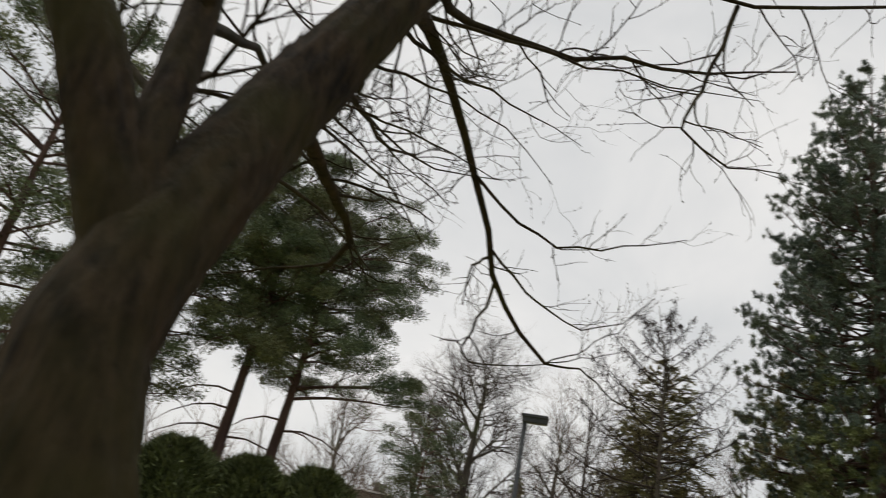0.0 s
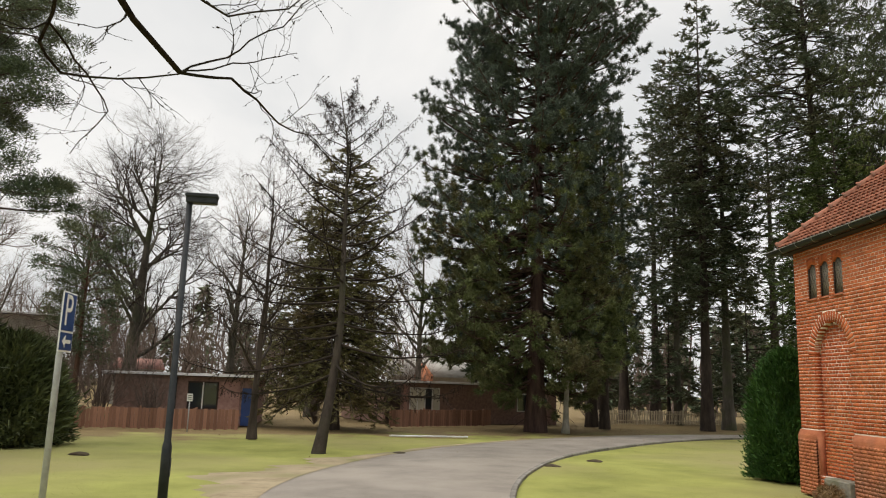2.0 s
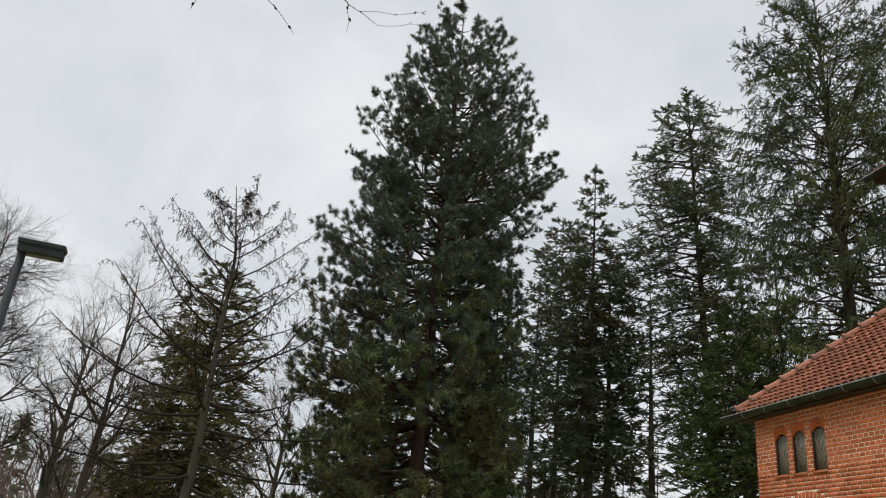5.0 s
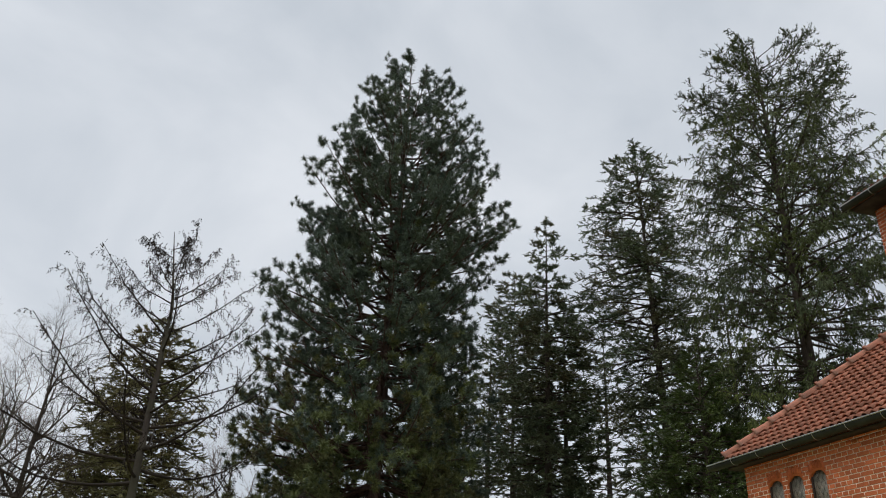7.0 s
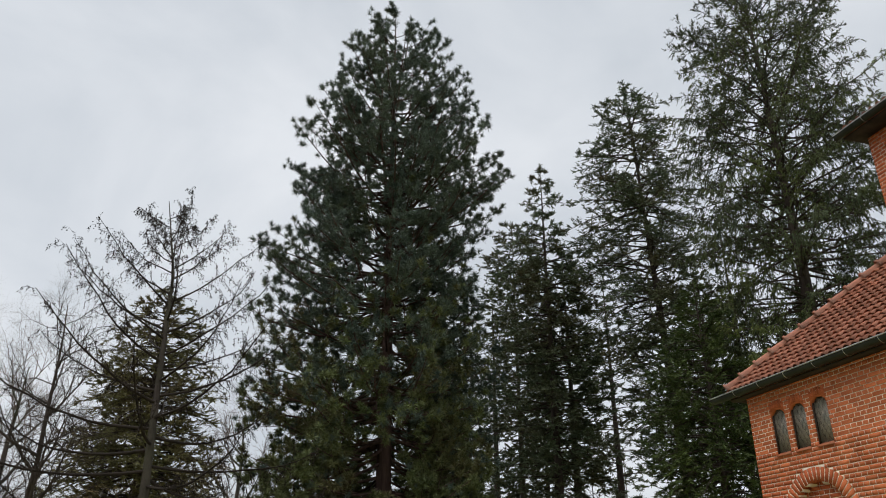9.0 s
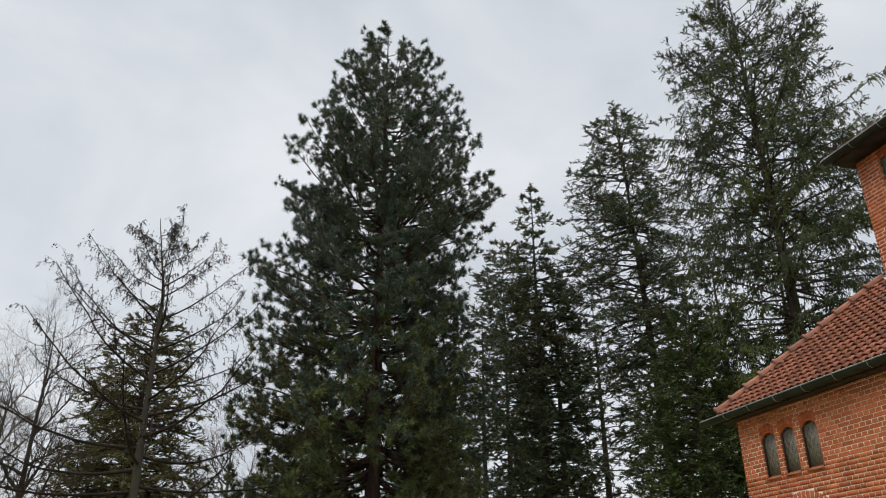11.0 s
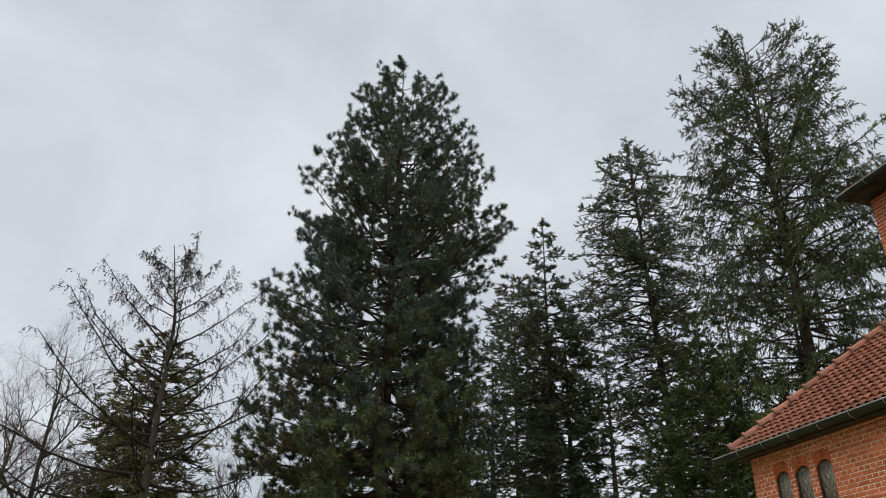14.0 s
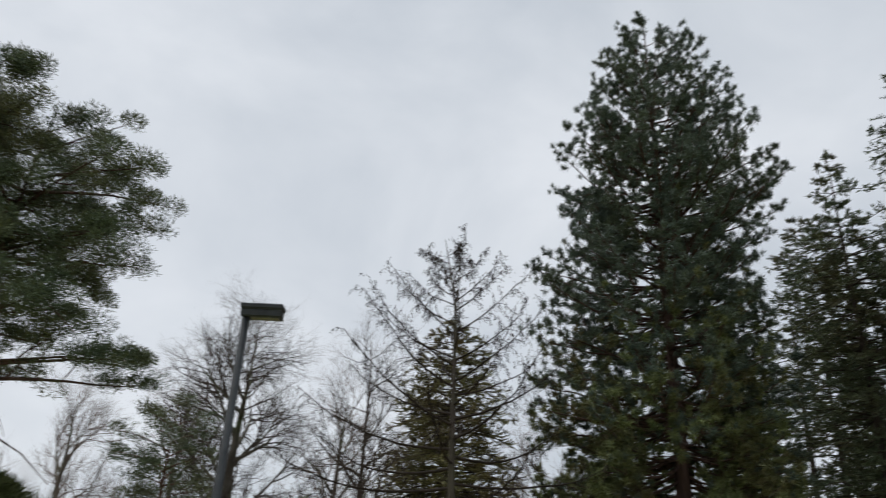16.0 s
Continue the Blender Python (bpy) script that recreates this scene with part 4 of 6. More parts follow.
    boxes(g, [(NAVE_X + 0.085, (13.2 + NAVE_Y - 0.51) / 2, 9.5)], [(0.06, NAVE_Y - 0.51 - 13.2, 1.42)])
    tagged(part("plaster_panel", g, PLASTER, nave), "grey pebbledash plaster panel")


build_chapel()

EAVE_X, EAVE_Y, EAVE_Z, PITCH = 8.59, 19.12, 5.61, 0.93   # low roof: edge, corner, height, rise over run
SLOPE = (1 + PITCH ** 2) ** 0.5


def tile_mesh(name, width=0.172, length=0.235, mat=TILE):
    """One pantile: an S-shaped clay sheet with thickness, along its own slope (u up the roof, v across)."""
    n = 9
    v = np.linspace(0, 1, n)
    h = 0.026 * np.sin(v * 2 * np.pi - 0.6) + 0.01 * v
    g = Geo()
    rows = []
    for u, lift in ((0, 0.055), (length, 0.0)):
        for th in (0, -0.014):
            rows.append(np.stack([np.full(n, u), (v - 0.5) * width * 1.1, h + lift + th], -1))
    g.add(np.concatenate(rows))
    idx = np.arange(4 * n).reshape(4, n)
    q = []
    for i in range(n - 1):
        q += [(idx[0, i], idx[2, i], idx[2, i + 1], idx[0, i + 1]), (idx[1, i], idx[1, i + 1], idx[3, i + 1], idx[3, i]), (idx[0, i], idx[0, i + 1], idx[1, i + 1], idx[1, i])]
    g.q.append(np.array(q))
    return g, g.mesh(name, mat, True)


TILE_JOBS = []


def build_low_roof():
    top_x = NAVE_X
    run = top_x - EAVE_X
    z1 = EAVE_Z + run * PITCH
    y_back = 4.6
    far_x = EAVE_X + 6.2
    # boarded deck: long slope and hip end
    g = Geo()
    v = [(EAVE_X, EAVE_Y, EAVE_Z), (EAVE_X, y_back, EAVE_Z), (top_x, y_back, z1), (top_x, EAVE_Y - run, z1), (far_x, EAVE_Y, EAVE_Z), (far_x, EAVE_Y - run, z1)]
    d = np.array([0, 0, -0.09])
    V = [np.array(p) - [0, 0, 0.03] for p in v] + [np.array(p) + d for p in v]
    g.add(V, None, [(0, 1, 2, 3), (0, 3, 5, 4), (6, 9, 8, 7), (6, 10, 11, 9), (0, 6, 7, 1), (0, 4, 10, 6), (4, 5, 11, 10), (1, 7, 8, 2)])
    roof = tagged(part("roof_low", g, TILE_JOINED), "hipped chapel roof of weathered red clay pantiles", "roof", kind="structure")
    # soffit
    g = Geo()
    boxes(g, [((EAVE_X + WX) / 2 + 0.03, (y_back + EAVE_Y) / 2, EAVE_Z - 0.125)], [(WX - EAVE_X, EAVE_Y - y_back, 0.03)])
    boxes(g, [(EAVE_X + 3.1, (CY + EAVE_Y) / 2 + 0.02, EAVE_Z - 0.125)], [(6.0, EAVE_Y - CY + 0.1, 0.028)])
    tagged(part("soffit", g, SOFFIT), "dark boards under the eaves", "soffit", kind="structure")
    # rows of tiles
    g0, me = tile_mesh("tile")
    base = np.concatenate(g0.v)
    quads = np.concatenate(g0.q)
    rows = int(run * SLOPE / 0.178) + 1
    ax_u = np.array([1, 0, PITCH]) / SLOPE
    ax_n = np.array([-PITCH, 0, 1]) / SLOPE
    joined = Geo()
    near = []
    for r in range(rows):
        u = -0.04 + r * 0.178
        x = EAVE_X + u / SLOPE
        hip_y = EAVE_Y - max(0, x - EAVE_X)
        y = EAVE_Y - 0.14
        while y > y_back:
            if y < hip_y - 0.02:
                o = np.array([EAVE_X, y, EAVE_Z]) + ax_u * u + ax_n * 0.02
                if y > 14.2 and len(near) < 300:
                    near.append(tuple(o))
                else:
                    P = o + base[:, :1] * ax_u + base[:, 1:2] * np.array([0, 1, 0]) + base[:, 2:] * ax_n
                    joined.add(P, None, quads)
            y -= 0.17
    TILE_JOBS.append((roof, me, near, ax_u, ax_n))
    tagged(part("roof_tiles", joined, TILE_JOINED, roof), "joined clay pantiles", kind="stuff")
    # half-round hip tiles, each lapping the one below
    n = 9
    hip = np.array([1, -1, PITCH])
    hl = np.linalg.norm(hip)
    hu = hip / hl
    hs = np.array([1, 1, 0]) / 2 ** 0.5
    hn = np.cross(hs, hu)
    hn = hn if hn[2] > 0 else -hn
    g = Geo()
    a = np.linspace(-0.1, np.pi + 0.1, n)
    R = []
    for u, rad in ((0.0, 0.15), (0.05, 0.145), (0.06, 0.12), (0.4, 0.09)):
        for th in (0, 0.016):
            R.append(np.stack([np.full(n, u), (rad - th) * np.cos(a), (rad - th) * np.sin(a)], -1))
    g.add(np.concatenate(R))
    idx = np.arange(8 * n).reshape(4, 2, n)
    q = []
    for i in range(n - 1):
        for k in range(3):
            q.append((idx[k, 0, i], idx[k, 0, i + 1], idx[k + 1, 0, i + 1], idx[k + 1, 0, i]))
            q.append((idx[k, 1, i], idx[k + 1, 1, i], idx[k + 1, 1, i + 1], idx[k, 1, i + 1]))
        q.append((idx[0, 0, i], idx[0, 1, i], idx[0, 1, i + 1], idx[0, 0, i + 1]))
    g.q.append(np.array(q))
    hm = g.mesh("hip_tile", TILE, True)
    t = 0.0
    m3 = Matrix((hu, hs, hn)).transposed()
    start = np.array([EAVE_X, EAVE_Y, EAVE_Z + 0.055])
    while t < run * hl - 0.2:
        ob = new("hip_tile", hm)
        ob.parent = roof
        ob.matrix_world = Matrix.Translation(start + hu * t) @ m3.to_4x4()
        t += 0.37


def half_gutter(name, label, p0, p1, rad, mat):
    """A half-round gutter between two points, with a rolled front lip, brackets and soldered joints."""
    p0, p1 = np.array(p0, float), np.array(p1, float)
    d = unit(p1 - p0)
    side = unit(np.cross(d, [0, 0, 1.0]))
    L = np.linalg.norm(p1 - p0)
    ob = thing(name, label, "gutter", tuple(p0), kind="structure")
    n = 11
    a = np.linspace(np.pi, 2 * np.pi, n)
    g = Geo()
    R = []
    for t in (0, L):
        for rr in (rad, rad - 0.006):
            R.append(t * d + rr * np.cos(a)[:, None] * side + rr * np.sin(a)[:, None] * np.array([0, 0, 1.0]))
    g.add(np.concatenate(R))
    idx = np.arange(4 * n).reshape(4, n)
    q = []
    for i in range(n - 1):
        q += [(idx[0, i], idx[0, i + 1], idx[2, i + 1], idx[2, i]), (idx[1, i], idx[3, i], idx[3, i + 1], idx[1, i + 1])]
    g.q.append(np.array(q))
    c = np.concatenate(R)
    g.add(c[:n], [(0, i, i + 1) for i in range(1, n - 1)])
    g.add(c[2 * n:3 * n], [(0, i + 1, i) for i in range(1, n - 1)])
    part("channel", g, mat, ob, smooth=False)
    for s in (-1, 1):
        g = Geo()
        tubes(g, np.array([[s * rad * side, s * rad * side + L * d]]), np.array([[0.012, 0.012]]), 8)
        part("lip", g, ZINC_BRIGHT, ob, "bright rolled zinc edge")
    t = 0.75
    while t < L:
        g = Geo()
        b = np.linspace(np.pi, 2 * np.pi, 9)
        P = t * d + (rad + 0.004) * np.cos(b)[:, None] * side + (rad + 0.004) * np.sin(b)[:, None] * np.array([0, 0, 1.0])
        tubes(g, P[None], np.full((1, 9), 0.007), 4)
        part("bracket", g, ZINC_BRIGHT, ob)
        t += 0.72
    return ob


def build_eaves():
    half_gutter("gutter", "half-round zinc gutter along the low eaves", (EAVE_X - 0.06, EAVE_Y + 0.4, EAVE_Z - 0.03), (EAVE_X - 0.06, 4.6, EAVE_Z - 0.03), 0.1, ZINC)
    half_gutter("gutter", "half-round zinc gutter round the hip end", (EAVE_X + 6.0, EAVE_Y + 0.1, EAVE_Z - 0.01), (EAVE_X + 0.06, EAVE_Y + 0.1, EAVE_Z - 0.01), 0.085, ZINC)
    # tall roof: only its underside and edge are seen from the drive
    ex, ey, ez, rise = NAVE_X - 0.42, NAVE_Y + 0.17, 10.52, 0.5
    y_back = 2.6
    run = 3.9
    g = Geo()
    v = [(ex, ey, ez), (ex, y_back, ez), (ex + run, y_back, ez + run * rise), (ex + run, ey - run, ez + run * rise), (ex + 2 * run, ey, ez), (ex + 2 * run, y_back, ez)]
    V = [np.array(p) for p in v] + [np.array(p) - [0, 0, 0.1] for p in v]
    g.add(V, [(0, 3, 4), (6, 10, 9), (1, 5, 2), (7, 8, 11)], [(0, 1, 2, 3), (3, 2, 5, 4), (6, 9, 8, 7), (9, 10, 11, 8), (0, 6, 7, 1), (0, 4, 10, 6), (4, 5, 11, 10), (1, 7, 11, 5)])
    roof = tagged(part("roof_tall", g, TILE_JOINED), "steep clay-tiled roof of the tall chapel part", "roof", kind="structure")
    g0, _ = tile_mesh("tile_joined", mat=TILE_JOINED)
    base, quads = np.concatenate(g0.v), np.concatenate(g0.q)
    sl = (1 + rise ** 2) ** 0.5
    au, an = np.array([1, 0, rise]) / sl, np.array([-rise, 0, 1]) / sl
    j = Geo()
    for r in range(19):
        u = -0.05 + r * 0.178
        y = ey - 0.12
        while y > 9:
            if y < ey - max(0, u / sl):
                o = np.array([ex, y, ez]) + au * u + an * 0.03
                j.add(o + base[:, :1] * au + base[:, 1:2] * np.array([0, 1, 0]) + base[:, 2:] * an, None, quads)
            y -= 0.17
    tagged(part("roof_tiles", j, TILE_JOINED, roof), "joined clay pantiles", kind="stuff")
    g = Geo()
    boxes(g, [((ex + NAVE_X) / 2, (ey + y_back) / 2, ez - 0.13), (NAVE_X + 3.2, (ey + NAVE_Y) / 2, ez - 0.13)], [(NAVE_X - ex, ey - y_back, 0.05), (6.4, ey - NAVE_Y, 0.048)])
    tagged(part("soffit", g, SOFFIT), "dark boards under the high eaves", "soffit", kind="structure")
    half_gutter("gutter", "zinc gutter along the high eaves", (ex - 0.07, ey + 0.12, ez - 0.03), (ex - 0.07, y_back, ez - 0.03), 0.09, ZINC)


build_low_roof()
build_eaves()


# ---- street furniture ----
def build_lamp():
    ob = thing("street_lamp", "dark grey park lamp with flat box head on a slim post", "street lamp", (-4.42, 15.25, 0))
    part("post", lathe([(0.0, 0.0), (0.085, 0.0), (0.085, 0.9), (0.075, 0.95), (0.062, 1.0), (0.052, 5.3), (0.0, 5.3)], 16, LAMP_GREY), None, ob)
    head = part("head", block((0.55, 0.19, 0.1), LAMP_GREY, 0.012, (0.215, 0, 5.33)), None, ob, "flat dark lamp housing")
    head.rotation_euler = (0, 0, radians(5))
    part("lid", block((0.58, 0.22, 0.075), LAMP_GREY, 0.016, (0.215, 0, 5.425)), None, head)
    part("diffuser", block((0.4, 0.13, 0.02), LAMP_GLASS, 0.008, (0.26, 0, 5.278)), None, head, "milky lamp glass")
    part("seam", block((0.552, 0.192, 0.012), ZINC, 0.002, (0.215, 0, 5.384)), None, head)
    part("service_door", block((0.012, 0.07, 0.32), LAMP_GREY, 0.003, (0.083, 0, 0.55)), None, ob)


def letter(body, size, mat, parent, at, turn):
    cu = bpy.data.curves.new("letter", "FONT")
    cu.body, cu.size, cu.extrude, cu.align_x, cu.align_y = body, size, 0.001, "CENTER", "CENTER"
    cu.materials.append(mat)
    ob = new("letter", cu)
    ob.parent = parent
    ob.location, ob.rotation_euler = at, turn
    return ob


def build_sign():
    ob = thing("parking_sign", "blue and white parking sign with arrow on a galvanised pole", "road sign", (-4.12, 9.95, 0), turn=radians(95))
    part("pole", lathe([(0.0, 0.0), (0.035, 0.0), (0.035, 2.99), (0.03, 3.0), (0.0, 3.0)], 14, STEEL), None, ob)
    plate = part("plate", block((0.42, 0.006, 0.66), WHITE, 0.0, (0.0, -0.045, 2.66)), None, ob, "white-rimmed sign plate")
    part("blue_field", block((0.385, 0.003, 0.41), BLUE, 0.0, (0.0, -0.0505, 2.768)), None, plate, "blue parking field")
    part("blue_field", block((0.385, 0.003, 0.19), BLUE, 0.0, (0.0, -0.0505, 2.445)), None, plate, "blue arrow field")
    letter("P", 0.5, WHITE, plate, (-0.02, -0.053, 2.77), (radians(90), 0, 0))
    g = Geo()
    g.add([(-0.13, -0.054, 2.445), (-0.03, -0.054, 2.52), (-0.03, -0.054, 2.465), (0.14, -0.054, 2.465), (0.14, -0.054, 2.425), (-0.03, -0.054, 2.425), (-0.03, -0.054, 2.37)], [(0, 1, 6)], [(2, 3, 4, 5)])
    part("arrow", g, WHITE, plate, "white arrow")
    for z in (2.45, 2.86):
        part("clamp", block((0.1, 0.05, 0.03), STEEL, 0.004, (0, -0.02, z)), None, ob)
    small = thing("notice_post", "small white notice on a thin metal post", "sign", (-8.9, 32.9, 0), turn=radians(10))
    part("post", lathe([(0.0, 0.0), (0.025, 0.0), (0.025, 1.45), (0.0, 1.45)], 10, STEEL), None, small)
    pl = part("plate", block((0.22, 0.01, 0.3), WHITE, 0.0, (0, -0.03, 1.35)), None, small, "white notice plate")
    for k in range(3):
        part("text_bar", block((0.14, 0.004, 0.025), LAMP_GREY, 0.0, (0, -0.0375, 1.42 - 0.07 * k)), None, pl)


build_lamp()
build_sign()


# ---- fences, low buildings ----
def fence(label, p0, p1, height, mat, board, gap, rails=2):
    p0, p1 = np.array(p0, float), np.array(p1, float)
    L = np.linalg.norm(p1 - p0)
    ang = math.atan2(p1[1] - p0[1], p1[0] - p0[0])
    ob = thing("fence", label, "fence", (*p0, 0), turn=ang)
    rng = random.Random(int(L * 100))
    me = block((board, 0.022, height), mat, 0.004, (0, 0, height / 2 + 0.03), "board")
    n = int(L / (board + gap))
    for i in range(n):
        b = new("board", me)
        b.parent = ob
        b.location = ((i + 0.5) * (board + gap), rng.uniform(-0.004, 0.004), rng.uniform(-0.02, 0.03))
        b.rotation_euler = (0, rng.uniform(-0.012, 0.012), 0)
    for k in range(rails):
        part("rail", block((L, 0.045, 0.07), mat, 0.005, (L / 2, 0.036, height * (0.25 + 0.5 * k) + 0.03)), None, ob)
    mp = block((0.09, 0.09, height + 0.1), mat, 0.008, (0, 0.11, (height + 0.1) / 2), "post")
    for i in range(int(L / 2.2) + 1):
        b = new("post", mp)
        b.parent = ob
        b.location = (min(L - 0.05, 0.05 + i * 2.2), 0, 0)


fence("dark red stained board fence at the lawn's edge", (-15.5, 33.0), (-7.2, 34.6), 0.82, FENCE_RED, 0.13, 0.012)
fence("dark red stained board fence before the low building", (-1.0, 40.9), (4.6, 45.4), 0.85, FENCE_RED, 0.13, 0.015)
fence("bleached wooden picket fence beyond the conifers", (11.6, 51.8), (24, 58.4), 0.92, FENCE_PALE, 0.09, 0.07)


def low_house(name, label, at, turn, w, d, h, wall, windows, edge=FASCIA):
    ob = thing(name, label, "building", (*at, 0), turn=turn)
    part("wall", block((w, d, h), wall, 0.01, (0, d / 2, h / 2)), None, ob)
    part("roof", block((w + 0.9, d + 0.9, 0.1), LAMP_GREY, 0.01, (0, d / 2, h + 0.05)), None, ob, "flat dark roof")
    part("fascia", block((w + 0.98, 0.05, 0.12), edge, 0.006, (0, -0.47, h + 0.08)), None, ob, "pale roof edge")
    part("fascia", block((0.05, d + 0.9, 0.17), edge, 0.006, (-w / 2 - 0.47, d / 2, h + 0.07)), None, ob, "pale roof edge")
    for x, z, ww, hh, kind in windows:
        win = part("window", block((ww, 0.05, hh), WHITE, 0.006, (x, -0.02, z)), None, ob, "white framed window")
        k = max(1, int(ww / 0.7))
        for i in range(k):
            part("pane", block((ww / k - 0.1, 0.02, hh - 0.14), GLASS, 0.0, (x - ww / 2 + (i + 0.5) * ww / k, -0.042, z)), None, win)
    return ob


b1 = low_house("pavilion", "low flat-roofed brick pavilion behind the fence", (-10.4, 37.5), radians(6), 6.2, 6, 2.2, WALL_DULL, [])
win = part("window", block((1.35, 0.05, 1.25), SOFFIT, 0.006, (0.8, -0.015, 1.35)), None, b1, "dark window band")
for k in range(2):
    part("pane", block((0.58, 0.02, 1.1), GLASS, 0.0, (0.47 + k * 0.66, -0.042, 1.35)), None, win)
part("mullion", block((0.05, 0.05, 1.2), WHITE, 0.004, (0.8, -0.06, 1.35)), None, win, "white mullion")
part("panel", block((0.95, 0.05, 1.9), GABLE_DULL, 0.006, (1.98, -0.02, 1.05)), None, b1, "faded pink wall panel")
part("door", block((0.42, 0.06, 1.7), BLUE, 0.01, (2.77, -0.02, 0.88)), None, b1, "blue entrance door")
part("downpipe", block((0.07, 0.07, 2.1), ZINC, 0.01, (-0.4, -0.06, 1.08)), None, b1)
b2 = low_house("pavilion", "long low flat-roofed brick pavilion among the trees", (3.8, 47.25), radians(24), 11.6, 7, 2.25, WALL_DULL, [(3.6, 1.3, 1.4, 1.1, 0)])
win = part("window", block((1.9, 0.06, 1.45), WHITE, 0.006, (-3.3, -0.02, 1.3)), None, b2, "white glazed front with pale panes")
for k in range(4):
    part("pane", block((0.38, 0.02, 1.3), PALE_PANE if k != 2 else GLASS, 0.0, (-4.0 + k * 0.465, -0.055, 1.3)), None, win)
part("transom", block((1.9, 0.05, 0.06), SOFFIT, 0.004, (-3.3, -0.08, 1.45)), None, win, "dark transom")
part("pillar", block((0.24, 0.12, 2.2), GABLE_DULL, 0.01, (-4.55, -0.08, 1.1)), None, b2, "faded pink pillar")
part("door", block((0.85, 0.06, 1.95), SOFFIT, 0.01, (-5.25, -0.02, 1.0)), None, b2, "dark door")
b3 = low_house("pavilion", "distant flat-roofed building behind the hedge", (-27.5, 46.5), radians(18), 12, 7, 5.5, WALL_GREY,
               [(-4, 4.2, 1.5, 1.2, 0), (-1, 4.2, 1.5, 1.2, 0), (2, 4.2, 1.5, 1.2, 0)])


def gabled_house():
    ob = thing("house", "distant house with orange brick gable and tiled roof", "house", (2.9, 66, 0), turn=radians(4))
    part("wall", block((9, 7, 2.9), WALL_GREY, 0.01, (0, 3.5, 1.45)), None, ob)
    g = Geo()
    g.add([(-4.8, -0.3, 2.85), (4.8, -0.3, 2.85), (4.8, 7.3, 2.85), (-4.8, 7.3, 2.85), (-4.8, 3.5, 4.6), (4.8, 3.5, 4.6)], [(0, 4, 3), (1, 2, 5)], [(0, 1, 5, 4), (2, 3, 4, 5), (0, 3, 2, 1)])
    part("roof", g, WALL_GREY, ob, "grey weathered roof")
    g = Geo()
    x0, x1, xm = -2.6, -1.1, -1.85
    g.add([(x0, -0.9, 2.3), (x1, -0.9, 2.3), (x1, -0.9, 3.0), (xm, -0.9, 4.0), (x0, -0.9, 3.0), (x0, 2, 2.3), (x1, 2, 2.3), (x1, 2, 3.0), (xm, 2, 4.0), (x0, 2, 3.0)],
          [(2, 3, 4), (7, 9, 8)], [(0, 1, 2, 4), (1, 6, 7, 2), (0, 4, 9, 5), (3, 2, 7, 8), (4, 3, 8, 9)])
    part("gable", g, GABLE, ob, "orange brick gable")


gabled_house()


def far_cottage():
    ob = thing("house", "small pale cottage with a faded red roof far off", "house", (-21.3, 62, 0), turn=radians(10))
    part("wall", block((3.0, 5, 2.8), WALL_GREY, 0.01, (0, 2.5, 1.4)), None, ob)
    g = Geo()
    g.add([(-1.7, -0.3, 2.7), (1.7, -0.3, 2.7), (1.7, 5.3, 2.7), (-1.7, 5.3, 2.7), (-1.7, 2.5, 3.55), (1.7, 2.5, 3.55)], [(0, 4, 3), (1, 2, 5)], [(0, 1, 5, 4), (2, 3, 4, 5), (0, 3, 2, 1)])
    part("roof", g, TILE_FAR, ob, "faded red tiled roof")
    for k in range(2):
        win = part("window", block((0.8, 0.06, 1.0), WHITE, 0.006, (-0.8 + 1.6 * k, -0.02, 2.0)), None, ob)
        part("pane", block((0.66, 0.02, 0.86), GLASS, 0.0, (-0.8 + 1.6 * k, -0.055, 2.0)), None, win)


far_cottage()
edging = thing("edging_slab", "long pale concrete edging lying in the grass", "kerb", (-0.9, 34.2, 0), turn=radians(12))
part("slab", block((3.4, 0.14, 0.06), FASCIA, 0.01, (1.7, 0, 0.02)), None, edging)


# ---- trees: the tall conifers ----
conifer("pine_tree", "very tall dense yellow pine with tufted dark green needles", (6.43, 41.43, -0.1), 33.5, 0.47,
        [(2.2, 3.4, 3.4), (3.6, 5.2, 4.9), (6.2, 6.1, 4.9), (9.5, 6.4, 4.9), (13.5, 6.7, 4.6), (16, 6.7, 4.2), (18, 6.5, 4.3), (19.2, 6.0, 4.6), (20.4, 5.0, 5.7), (21.7, 4.8, 6.1), (23.8, 5.7, 6.0), (25.2, 4.9, 4.9), (26.9, 4.1, 4.3), (28.3, 3.7, 4.4), (29.4, 3.4, 3.6), (30.8, 2.7, 3.2), (32, 2.2, 2.5), (33, 1.6, 1.5), (33.5, 0.9, 0.9)],
        380, 3, BARK_RED, NEEDLE_BIG, "tuft", rise=(0.75, -0.25), bow=-0.12, twigs=3.0, tl=1.15, s0=0.18, K=48, L=0.275, W=0.032, per=0.35, spread=0.45, forks=4, dead=14, crowd=0.6,
        opening=(-1.78, 0.3, 13.5), old_leaf=NEEDLE_OLD, old_z=10.5, fork_len=0.45)
conifer("fir_tree", "tall narrow dark fir with a sparse pointed top", (18.0, 47.96, 0), 28.6, 0.36,
        [(6.5, 2.4, 2.4), (9.5, 3.4, 3.4), (12.7, 3.8, 3.8), (18, 3.9, 3.7), (20.5, 3.6, 3.4), (22.6, 2.8, 2.8), (24.2, 1.6, 1.9), (24.7, 0.4, 0.6), (25.6, 1.4, 2.0), (26.8, 1.1, 1.5), (28, 0.6, 0.8), (28.6, 0.2, 0.2)],
        195, 7, BARK_DARK, NEEDLE_DARK, "spray", axis=-0.43, rise=(0.1, -0.4), bow=0.04, twigs=4.8, tl=0.95, K=17, L=0.24, W=0.058, dead=10, gap=0.35)
